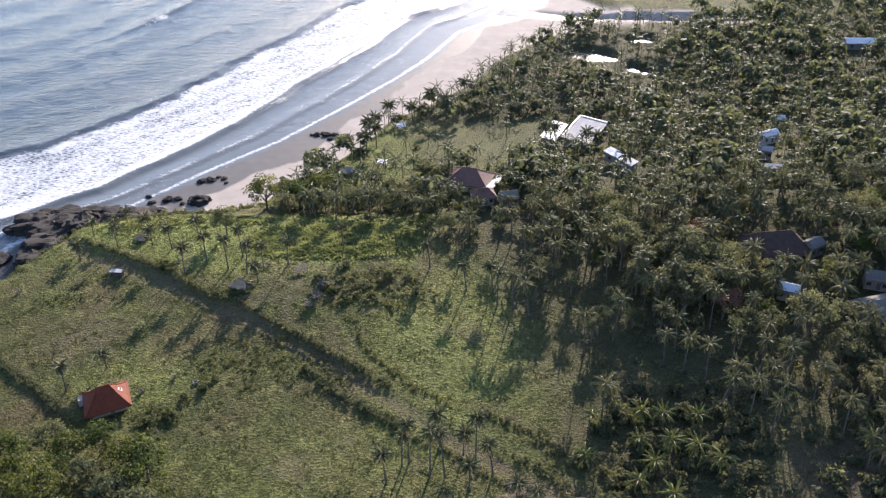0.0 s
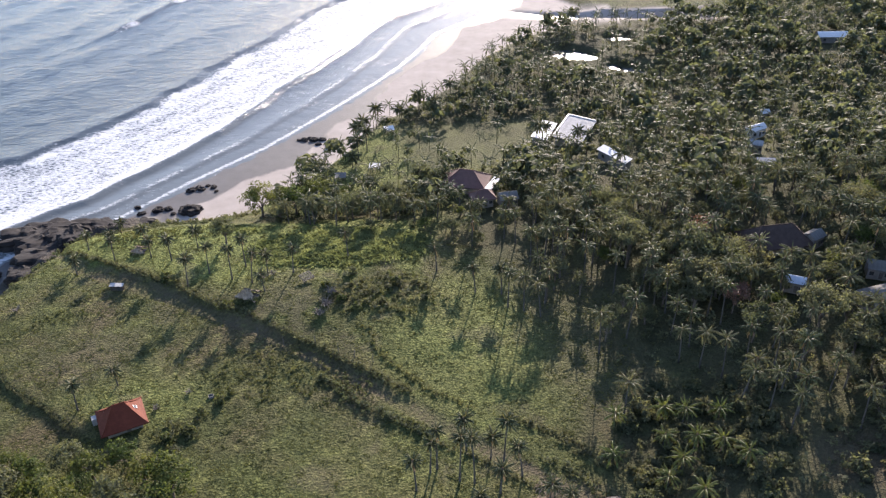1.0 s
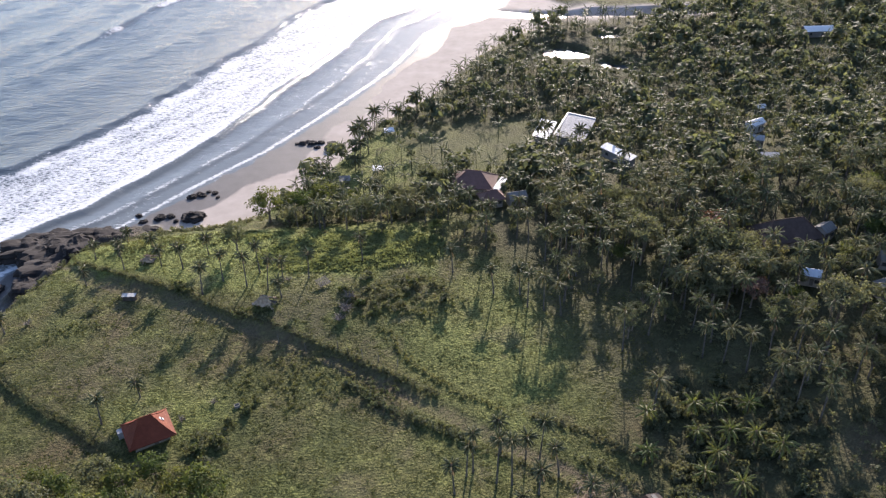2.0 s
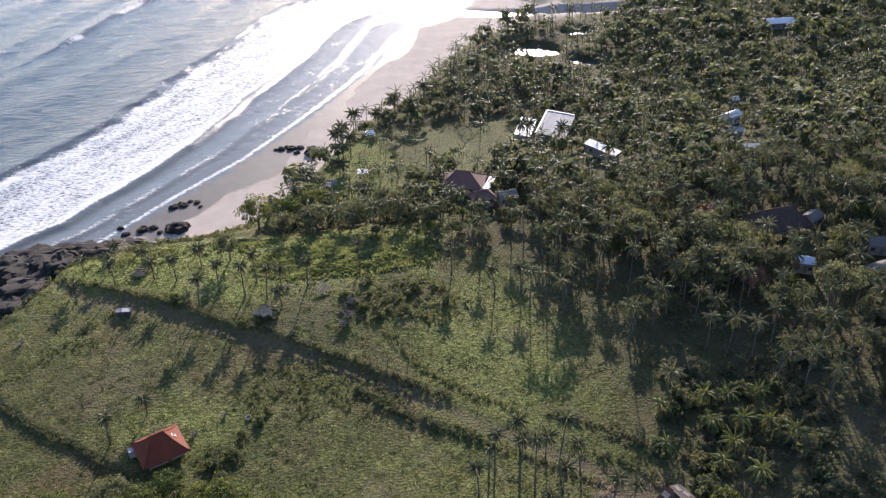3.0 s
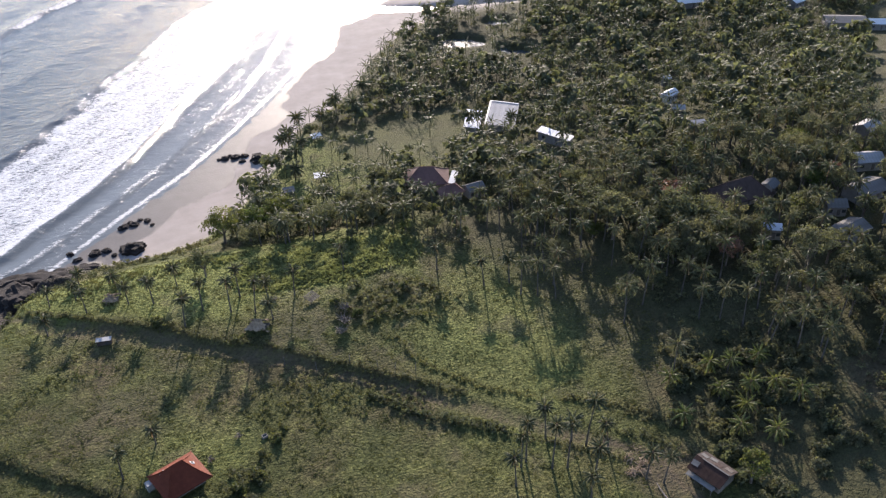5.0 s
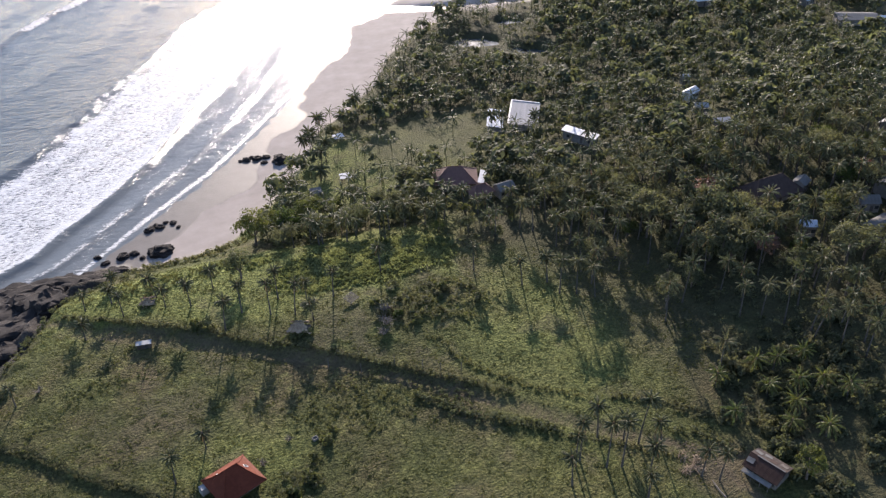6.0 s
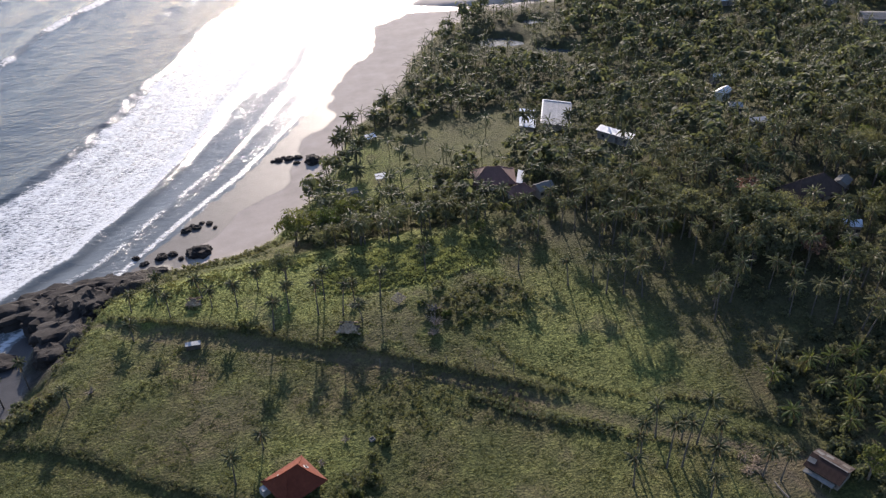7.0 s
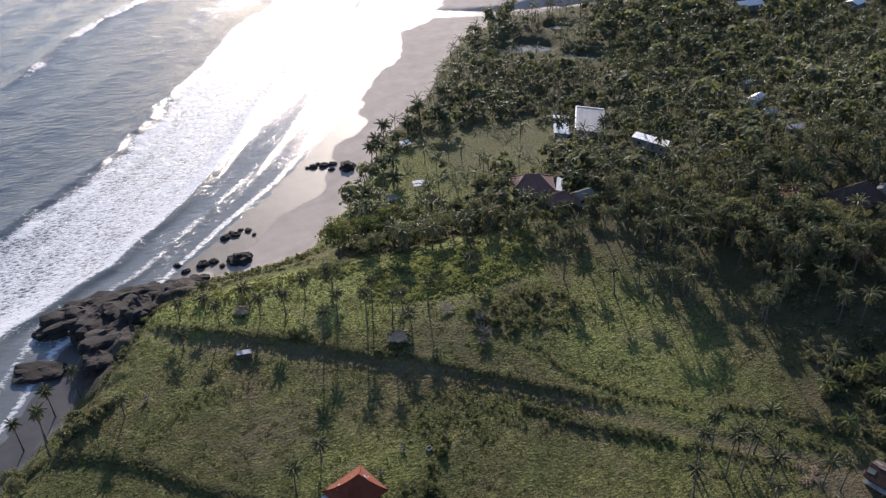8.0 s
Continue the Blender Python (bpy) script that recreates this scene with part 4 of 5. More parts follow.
part("fascia", box(21.4, 0.5, 0.3, (0, 5.6, 4.1), 0, 0.03), M_WHITE, hall, "white roof edge")
part("fascia", box(0.5, 11.0, 0.3, (10.6, 0, 3.7), 0, 0.03, 4.7), M_WHITE, hall, "white roof edge")
free_round(51.5, 293, 10, 8)
sheet_house(40.0, 295, 66, 16, 6, 3.2, 0.7, M_BLUE, "hall with a pale blue-white sheet roof in a grove", "hall", True, category="hall", high=0.3)
free_round(40, 295, 7, 6)
sheet_house(59, 260.5, -58, 14, 3.2, 3.2, 0.7, M_WHITE, "long narrow building with a shining sheet roof", "long_house", True, category="house", high=1.0)
free_round(59, 260.5, 8, 9)
free_round(66, 253, 4, 4)
sheet_house(115, 277, 25, 7, 4, 3.2, 1.2, M_WHITE, "white-walled house half hidden by trees", wall_mat=M_WHITE, high=1.0)
free_round(115, 277, 5.5, 6)
sheet_house(107.5, 259, -20, 5, 3.4, 3.0, 1.1, M_TIN, "small house with a pale sheet roof in the woods", high=1.0)
free_round(107.5, 259, 5, 6)
sheet_house(104, 241, -10, 6, 2.4, 2.8, 0.6, M_TIN, "low shed with a dull pale roof in the woods", "shed", True, category="shed", high=1.0)
free_round(104, 241, 4, 5)
sheet_house(127.5, 299.5, 10, 3.6, 2.6, 3.0, 1.0, M_WHITE, "small white-roofed house deep in the woods", high=1.0)
free_round(127.5, 299.5, 4, 5)
tiled_house(88.5, 195, 6, 19, 11, 2.8, 4.4, 9, M_BROWN, "wide house with a dark brown hipped roof in the forest", 0.4, 1.15)
free_round(88.5, 195, 11, 6)
sheet_house(99, 193.5, 30, 5, 4, 3.4, 1.2, M_GREYROOF, "small grey-roofed house beside the brown roof", high=0.5)
free_round(99, 193.5, 4, 4)
sheet_house(86, 174.5, -25, 5.2, 3.6, 3.2, 1.1, M_BLUE, "small hut with a pale blue sheet roof under palms", "hut", category="hut", high=0.8)
free_round(86, 174.5, 4.5, 5)
for x, y, turn, lx, ly, mat, label in ((104, 165, 15, 11, 7, M_GREYROOF, "grey-roofed house at the edge of the village"), (109, 177, -20, 6, 5, M_GREYROOF, "small grey-roofed house in the village"),
                                       (122, 180, 8, 12, 8, M_GREYROOF, "broad grey-roofed house in the village"), (134, 194, -12, 9, 7, M_TIN, "pale-roofed house in the village"),
                                       (121, 166, 30, 8, 6, M_BROWN, "brown-roofed house in the village"), (201, 400, -4, 15, 8, M_WHITE, "distant hall with a white roof"),
                                       (253, 379, 20, 9, 7, M_WHITE, "distant house with a white roof"), (256, 345, -25, 20, 12, M_GREYROOF, "large grey-roofed building far inland"),
                                       (268, 335, -25, 10, 8, M_WHITE, "white-roofed building far inland"), (150, 212, 20, 8, 6, M_TIN, "pale-roofed house behind the village")):
    sheet_house(x, y, turn, lx, ly, 3.0, 1.5, mat, label, high=0.4)
    free_round(x, y, 0.55 * lx + 1, 5)
for x, y, turn, label in ((-19.5, 309, 10, "small white tin roof on posts above the beach"), (-24.8, 274.4, -5, "small shelter with a shining white roof"), (-36.8, 267.8, 0, "low grey shelter at the edge of the beach trees")):
    shelter = tagged(new("shelter"), label, "shelter")
    shelter.matrix_basis = pose(x, y, at_ground(x, y), 0, 0, turn)
    for sx in (-1.4, 1.4):
        for sy in (-0.9, 0.9):
            part("post", box(0.12, 0.12, 2.5, (sx, sy, -0.3), 0, 0.02), M_TIMBER, shelter)
    part("bench", box(2.4, 0.5, 0.08, (0, 0.4, 0.45), 0, 0.01), M_TIMBER, shelter)
    sheet_roof(shelter, 4.0, 2.8, 0.5, 2.15, M_WHITE if x > -30 else M_GREYROOF, True)
    free_round(x, y, 3, 3)


for k, (x, y, high) in enumerate(((-37.9, 166.7, 2.6), (-31.9, 163, 2.9), (-45.9, 168, 2.7), (-23.4, 159.5, 2.6), (-28, 161.5, 2.0), (-53, 172.5, 2.2))):
    v, q = tube([(0, 0, -0.3), (0.05, 0.04, 0.5 * high), (0.02, 0.12, high)], [0.1, 0.085, 0.07], 7)
    top = len(v)
    post = tagged(new("fence_post", mesh_of("fence_post", v + [Vector((0.02, 0.12, high + 0.03))], q + [(top - 7 + i, top - 7 + (i + 1) % 7, top) for i in range(7)], M_TIMBER)),
                  "slender weathered post standing by the track", "post", "posts along the track")
    post.matrix_basis = pose(x, y, at_ground(x, y), 0, 0, 70 * k)


# ---- rocks ----
def rock_mesh(seed, rough=0.35, detail=4, blocky=False):
    bm = bmesh.new()
    bmesh.ops.create_icosphere(bm, subdivisions=detail, radius=1)
    shift = Vector((seed * 3.1, seed * 1.7, seed * 0.9))
    for v in bm.verts:
        p = v.co.copy()
        q = p + 0.25 * noise.noise_vector(p * 1.6 + shift)
        k = 0.75 + rough * noise.ridged_multi_fractal(q * 1.1 + shift, 0.8, 2.2, 5, 0.9, 2.0) * 0.55 + 0.2 * noise.noise(p * 2.3 + shift)
        if blocky:
            k *= 1.0 / (abs(p.x) ** 4 + abs(p.y) ** 4 + abs(p.z) ** 5) ** 0.21
        v.co = p * max(0.35, k)
        v.co += 0.09 * noise.noise_vector(p * 5.5 + shift)
        v.co.z += (0.085 if blocky else 0.05) * math.sin((11 if blocky else 14) * v.co.z + 3 * p.x)
    me = bpy.data.meshes.new("rock")
    bm.to_mesh(me)
    bm.free()
    me.materials.append(M_ROCK)
    me.polygons.foreach_set("use_smooth", np.full(len(me.polygons), False))
    return me


ROCKS = [rock_mesh(k, 0.35, 4) for k in range(6)]
CRAGS = [rock_mesh(k + 9, 0.34, 4, True) for k in range(5)]


def rock_thing(x, y, sx, sy, sz, k, label, group="", turn=0.0, sink=0.3, name="boulder", category="rock"):
    ob = tagged(new(name, CRAGS[k % 5] if name == "rock_outcrop" else ROCKS[k % 6]), label, category, group)
    ob.matrix_basis = pose(x, y, max(-0.6, at_ground(x, y)) + sz * (1 - 2 * sink) * 0.6, 0, 0, turn) @ Matrix.Diagonal((1.25 * sx, 1.25 * sy, 1.15 * sz, 1))
    return ob


for k, (x, y, sx, sy, sz, turn) in enumerate(((-141, 250, 9, 5.5, 5.0, 20), (-129, 252, 8, 4.5, 5.5, 10), (-134, 241, 7.5, 6.5, 7.0, 60), (-130, 231, 5.5, 7.5, 6.5, 100), (-132, 221, 4.0, 5.0, 4.6, 80),
                                              (-113, 255, 5.5, 2.8, 2.6, 5), (-104, 257, 3.2, 1.8, 1.4, -5), (-121, 254, 6, 4.0, 4.0, 0), (-150, 228, 6.5, 3.6, 1.9, -15), (-148, 246, 4.5, 3.0, 3.0, 30), (-137, 247, 6, 5, 6.0, 0), (-125, 243, 7, 5, 7.5, 40), (-121, 236, 5, 4.5, 5.5, 110), (-114, 249, 6, 4, 4.5, 0))):
    rock_thing(x, y, 0.92 * sx, 0.92 * sy, 0.62 * sz, k, "dark jagged rock outcrop at the foot of the headland", "rocks of the point", turn, 0.3, "rock_outcrop", "rock")
for k, (x, y, s) in enumerate(((-90, 262.5, 3.6), (-102, 265, 1.9), (-98.5, 265.5, 1.5), (-107.5, 263.5, 1.3), (-96, 261.8, 1.0), (-89.5, 279.5, 1.5), (-93, 279, 1.7), (-85, 280.5, 1.2), (-87.5, 282, 0.9),
                               (-91, 281.5, 1.0), (-54.6, 317.8, 1.6), (-50.6, 317.2, 1.8), (-42.5, 311.6, 3.4), (-47, 317, 1.5), (-52.5, 319.5, 1.0), (-57, 318, 0.9), (-48.5, 312.5, 1.2), (-83.5, 277, 0.8), (-110, 268, 1.3))):
    rock_thing(x, y, s, s * 0.78, s * 0.5, k + 2, "dark wet boulder on the grey sand", "boulders on the beach", (k * 67) % 360)


# ---- hedges ----
def hedge_row(line, wide, tall, label, seed, gap=0.55, mat=None):
    """A thick overgrown hedge along a line, as one object."""
    rng, places = random.Random(seed), []
    for (ax, ay), (bx, by) in zip(line, line[1:]):
        n = max(2, int(math.hypot(bx - ax, by - ay) / gap))
        for k in range(n):
            u = (k + rng.random()) / n
            x, y = ax + (bx - ax) * u + rng.uniform(-wide, wide), ay + (by - ay) * u + rng.uniform(-wide, wide)
            s = tall * rng.uniform(0.45, 1.0)
            places.append((x, y, at_ground(x, y) - 0.1, s, rng.uniform(0, 6.3), rng.randrange(6), rng.uniform(0.8, 1.15)))
    return strewn("hedge", places, [(v[:320], q[:80]) for v, q, _ in SHRUBS], mat or M_LEAF, label, "hedge")


hedge_row([(-116, 220), (-100, 210.5), (-90, 203.5), (-82.6, 198.6), (-75.4, 193), (-66.6, 186), (-57, 180.5), (-50.7, 175.3), (-41.7, 169), (-36, 165.3), (-30.4, 161), (-22.2, 154.6), (-14, 148)],
          0.45, 1.2, "long overgrown hedge bank across the headland", 1, 0.38)
hedge_row([(-36, 156), (-29.6, 149.5), (-25.9, 145.5), (-18.7, 140.5), (-9.3, 133.1)], 0.75, 1.55, "thick hedge between two fields", 2, 0.32)
hedge_row([(5, 139), (8.6, 138.1), (14.1, 135), (17.8, 131.7), (22.2, 127.2), (25.2, 123.3)], 0.9, 1.25, "ragged hedge at the field corner", 3, 0.42)
hedge_row(BANK, 0.35, 0.8, "low overgrown earth bank beside the orange-roofed house", 4, 0.3)
hedge_row([(-9, 131.5), (-0.4, 126.7), (3.9, 123.3), (7.5, 120.2), (11.5, 117.7)], 0.7, 1.0, "ragged hedge of low shrubs along the track", 5, 0.4, M_LEAF)
hedge_row([(13, 126.5), (18, 122.5), (22.5, 118), (24, 114)], 1.3, 1.4, "tangled shrubs behind the yard", 10, 0.5, M_LEAF)
hedge_row([(-132, 206), (-126, 217), (-119, 228), (-110, 234), (-98, 239), (-84, 240.5), (-70, 241)], 1.8, 1.35, "scrub along the edge of the bank", 6, 0.5, M_LEAF)
hedge_row([(-112, 244), (-100, 249), (-86, 250), (-74, 251.5), (-64, 256)], 2.2, 2.1, "dark scrub along the top of the beach", 9, 0.5, M_LEAF)
hedge_row([(-27, 173.5), (-24.2, 171.7), (-22.8, 165.6), (-18.9, 158.8), (-14.6, 154.2), (-9.5, 148.2), (0, 142)], 0.6, 0.85, "line of rough tufts along a low bank", 7, 0.45, M_SCRUB)
hedge_row([(-124, 171.5), (-116.8, 178.6), (-108.7, 187.5), (-102, 195), (-97, 200)], 1.1, 0.75, "low rough scrub along an old field edge", 8, 0.5, M_SCRUB)

# ---- palms of the headland and the fields ----
HEAD = [(-110, 220, 5.8), (-103, 220, 5), (-91, 217, 6.8), (-89, 211.5, 6), (-82.5, 209, 7.5), (-76, 215, 6.5), (-103, 230, 4.3), (-75, 195, 9.3), (-70, 200.5, 9), (-63, 196.5, 10), (-60, 202.5, 10),
        (-57, 193.5, 9.5), (-53, 197, 6.5), (-53, 189, 5.5), (-100, 212.5, 7), (-138.5, 211, 11), (-125, 186, 5.5), (-91, 148, 7.5), (-84, 156, 5.0), (-110, 208, 5), (-46, 197, 8), (-31, 204, 8.5), (-6, 197, 8.5), (4, 186, 8.2), (11, 185, 8)]
for k, (x, y, h) in enumerate(HEAD):
    palm_thing(x, y, h, 300 + k, "slender coconut palm on the open headland grass", "palms on the headland", True, size=0.68)
LOW = [(-14, 119, 8.5), (-11, 123.5, 8.2), (-9.5, 124.5, 11.5), (-5, 121, 12.5), (-3, 129, 9.5), (4.5, 124.5, 14.5), (2, 126.5, 6), (3, 117, 7.5), (-1, 111, 8), (12, 112, 8), (-2, 120, 15), (8, 121, 8.5), (15, 110, 7), (-145, 208, 9), (-146, 197, 9.7), (-152, 198, 9.7), (-142, 181, 13)]
for k, (x, y, h) in enumerate(LOW):
    palm_thing(x, y, h, 340 + k, "tall coconut palm with dry skirts beside the track", "palms along the track", True, size=0.66)
BEACH = [(-25, 321, 9), (-30, 314, 8), (-28, 292, 8.3), (-31, 285, 8), (-33, 278, 4.5), (-15, 319, 6.5), (-7, 329, 9), (-1, 322, 9), (7, 341, 9), (-31, 302, 8), (-33, 309, 7), (40, 287.5, 8), (50, 279.5, 8), (52.5, 275, 7.5), (36.5, 291, 7), (60, 257.5, 6.5)]
for k, (x, y, h) in enumerate(BEACH):
    palm_thing(x, y, h, 370 + k, "coconut palm at the back of the beach", "palms along the beach", True)
GROVE_A = [(32, 159), (40, 164), (47, 180), (50.5, 182), (41, 183), (34, 189), (28, 192), (25, 200), (21, 197), (22, 183), (12, 176), (16, 174), (22, 177), (20, 171), (43, 198), (48, 196), (37, 202), (15, 210), (18, 207), (24, 211), (5, 205), (30, 217)]
GROVE_B = [(52, 172), (51, 163), (54, 158), (50, 153), (54, 150), (62, 169), (64, 165), (72, 162), (58, 146), (62, 141), (65, 150), (71, 148), (69, 139), (59, 137), (64, 133), (80, 153), (74, 143), (79, 137), (70, 132), (67, 128), (73, 154), (91, 151),
           (81, 126), (67, 175), (65, 192), (58, 190), (82, 174), (87, 169), (33, 137)]
for k, (x, y, h) in enumerate([(x, y + 3.2, 10.0) if x < 25 else (x, y - 0.3, 12.5) for x, y in GROVE_A] + [(x, y, 11.0) for x, y in GROVE_B]):
    palm_thing(x, y, h + 1.0 * math.sin(7.0 * k), 400 + k, "tall coconut palm in the grove beside the field", "palms of the grove", False, size=0.88)
SMALL = [(41, 135), (53, 133), (39, 127), (45, 125), (50, 123), (41, 120), (37, 116), (43, 112), (54, 119), (45, 133), (30, 134), (27, 123)]
for k, (x, y) in enumerate(SMALL):
    palm_thing(x, y, 4.2 + 0.9 * math.sin(5.0 * k), 480 + k, "young palm with yellow-green leaves among shrubs", "young palms", False, 0.05, True, 0.98)

# ---- trees ----
for k, (x, y, s, tone) in enumerate(((-61, 242, 1.6, 1), (-50, 243, 1.6, 1), (-43, 248, 1.2, 1), (-37, 246, 1.1, 0), (-53, 247, 1.0, 1), (-8, 255, 1.5, 0), (-3, 251, 1.1, 0), (-68, 217, 1.15, 0), (-25, 221, 0.6, 0), (-15, 240, 1.1, 0), (-20, 248, 1.2, 0), (-29, 241, 1.0, 0),
                                     (-33, 252, 1.0, 1), (-26, 256, 1.1, 0))):
    tree_thing(x, y, k, s, "broad leafy tree behind the beach" if tone else "dense dark green tree", "trees behind the hill", tone)
for k, (x, y, s, tone) in enumerate(((-94, 127, 1.15, 1), (-87, 130, 0.95, 0), (-90, 121, 1.3, 1), (-81, 126.5, 1.05, 1), (-75.5, 130, 0.9, 1), (-70.5, 126, 1.05, 1), (-63.5, 120.5, 1.2, 1), (-75, 119, 1.2, 0), (-84, 115, 1.3, 1), (-58, 113, 0.95, 1), (-68, 113.5, 1.2, 0),
                                     (-98, 121, 1.3, 0), (-101, 112, 1.4, 1), (-92, 108, 1.3, 0), (-76, 107, 1.3, 1), (-82, 121, 0.9, 1), (-66, 124, 0.8, 1), (-99, 130, 0.9, 1), (-104, 125, 1.1, 0), (-78, 112, 1.0, 1), (-61, 108, 1.1, 0), (-50, 109, 0.8, 1))):
    tree_thing(x, y, k + 3, s * 1.15, "rounded olive-green tree below the orange-roofed house" if tone else "dark leafy tree in a thicket", "thicket below the house", tone, 0.74)
for k, (x, y, s, tone) in enumerate(((-36.6, 190.5, 1.3, 0), (-30, 196, 1.8, 1), (-18, 191, 1.9, 0), (-28, 180, 1.5, 0), (-9.5, 184.5, 1.6, 0), (-32, 183, 1.6, 2),
                                     (-68, 137, 1.8, 0), (-64, 139, 1.7, 0), (-62, 144.5, 1.4, 0), (-66, 133, 1.8, 1), (-58.5, 148.5, 1.6, 0), (-57, 151.5, 1.3, 0), (-82, 199.5, 1.9, 0), (-79, 197, 1.5, 0), (-139, 184.6, 2.6, 1), (-134.5, 186, 2.5, 1), (-131.5, 188.5, 2.2, 1), (-136, 189.5, 2.6, 1), (-128.5, 191, 1.8, 1))):
    shrub_thing(x, y, k, s, ("grey-green shrub in rough pasture", "dark leafy shrub in rough pasture", "fresh green shrub in rough pasture")[tone], "shrubs of the headland", tone)


def bare_shrub(x, y, size, seed):
    """A leafless shrub: many thin forked stems from one foot."""
    rng = random.Random(seed)
    verts, quads = [], []
    for k in range(26):
        t, out = rng.uniform(0, 6.3), rng.uniform(0.2, 0.8)
        mid = Vector((0.45 * out * math.cos(t), 0.45 * out * math.sin(t), rng.uniform(0.4, 0.6)))
        for fork in range(3):
            tip = mid + Vector((rng.uniform(-0.35, 0.35) + 0.4 * out * math.cos(t), rng.uniform(-0.35, 0.35) + 0.4 * out * math.sin(t), rng.uniform(0.25, 0.55)))
            v, q = tube([Vector((0, 0, -0.05)), mid, tip] if fork == 0 else [mid, mid.lerp(tip, 0.5) + Vector((0, 0, 0.05)), tip], [0.022, 0.016, 0.007], 3)
            quads += [tuple(len(verts) + i for i in f) for f in q]
            verts += v
    ob = tagged(new("bare_shrub", mesh_of("bare_shrub", verts, quads, M_TWIG)), "leafless grey-brown shrub on rough grass", "shrub", "bare shrubs")
    ob.matrix_basis = pose(x, y, at_ground(x, y), 0, 0, rng.uniform(0, 360)) @ Matrix.Diagonal((size, size, 0.6 * size, 1))
    return ob


for k, (x, y, size) in enumerate(((-36.1, 181, 3.4), (-34.5, 186, 3.0), (-37.5, 177.5, 2.6), (-54, 195.6, 2.2), (-51.5, 197, 1.8), (-73, 147, 1.8), (-66.5, 152, 1.6), (-120, 189.5, 2.0))):
    bare_shrub(x, y, size, 620 + k)
rng = random.Random(55)


def scrub_patch(x, y, rx, ry, count, small, big, mat, label):
    """A patch of low scrub as one object."""
    places = []
    for k in range(count):
        t, q = rng.uniform(0, 6.3), rng.random() ** 0.6
        px, py = x + rx * q * math.cos(t), y + ry * q * math.sin(t)
        places.append((px, py, at_ground(px, py), rng.uniform(small, big), rng.uniform(0, 6.3), k, rng.uniform(0.7, 1.1)))
    return strewn("scrub", places, [(v[:360], q[:90]) for v, q, _ in SHRUBS], mat, label, "scrub")


scrub_patch(-22, 187, 15, 9, 80, 0.8, 2.0, M_LEAF, "dense green scrub on the hill slope")
scrub_patch(-20, 186, 17, 10, 70, 0.6, 1.3, M_SCRUB, "grey-green scrub on the hill slope")
scrub_patch(-48, 158, 17, 10, 260, 0.3, 0.85, M_SCRUB, "low grey-green scrub in the lower field")
scrub_patch(-30, 152, 10, 6, 60, 0.4, 1.0, M_SCRUB, "low scrub beside the hedge")
scrub_patch(-66, 139.5, 5.5, 4, 34, 0.7, 1.4, M_LEAF, "dark scrub beside the orange-roofed house")
scrub_patch(-60, 184, 6, 2, 30, 0.7, 1.5, M_SCRUB, "tall scrub in front of the thatched hut")
scrub_patch(-103, 186, 12, 3, 40, 0.3, 0.8, M_SCRUB, "scattered low scrub in the seaward field")
scrub_patch(-20, 112, 10, 5, 40, 0.5, 1.5, M_BRIGHT, "bright shrubs at the foot of the field")
scrub_patch(-37, 210, 25, 10, 230, 0.35, 0.9, M_GRASS, "tall yellow-green tussocks on the hilltop")
scrub_patch(-90, 225, 22, 7, 90, 0.35, 0.75, M_GRASS, "tussocks of yellow-green grass above the beach")
scrub_patch(43, 127, 15, 14, 140, 0.7, 1.7, M_LEAF, "tangled scrub under young palms")
rng = random.Random(77)
for k in range(210):
    x, y = rng.uniform(24, 98), rng.uniform(98, 148)
    if y < 150 - 0.25 * (x - 34) and x > np.interp(y, (98, 112, 118, 126, 131, 137, 147), (32, 29, 25, 26, 28, 33, 36)) and (x < 60 or rng.random() < 0.45) and all((x - a) ** 2 + (y - b) ** 2 > r * r for a, b, r in CLEAR):
        shrub_thing(x, y, k, rng.uniform(1.3, 2.6), "leafy shrub under young palms", "shrubs under the palms", 1, rng.uniform(0.8, 1.2))


for k, (x, y, s) in enumerate(((-151, 180, 1.0), (-156, 172, 1.1), (-148, 172, 0.9), (-160, 180, 0.8), (-163, 163, 1.2), (-154, 163, 1.0))):
    tree_thing(x, y, k + 1, s, "dark leafy tree at the top of the beach", "trees above the small beach", 0, 0.7)
tree_thing(31.5, 104, 5, 1.25, "tall feathery yellow-green tree beside the dirt yard", "", 1, 1.25)
for k, (x, y, s) in enumerate(((11.2, 118, 1.0), (11.9, 114.2, 1.3), (9.7, 114.4, 1.0), (13.5, 116.2, 0.9))):
    pile = tagged(new("brushwood_pile"), "pale heap of cut sticks beside the track", "brushwood", "heaps of sticks")
    pile.matrix_basis = pose(x, y, at_ground(x, y), 0, 0, 40 * k)
    for j in range(16):
        t, lift = rng.uniform(0, 6.3), rng.uniform(0.05, 0.6)
        dx, dy = 1.3 * s * math.cos(t), 1.3 * s * math.sin(t)
        ox, oy = rng.uniform(-0.6, 0.6) * s, rng.uniform(-0.6, 0.6) * s
        v, q = tube([(ox - dx, oy - dy, lift - 0.1), (ox, oy, lift + 0.12), (ox + dx, oy + dy, lift + rng.uniform(-0.2, 0.25))], [0.06, 0.05, 0.03], 5)
        child("stick", mesh_of("stick", v, q, M_THATCH), pile)


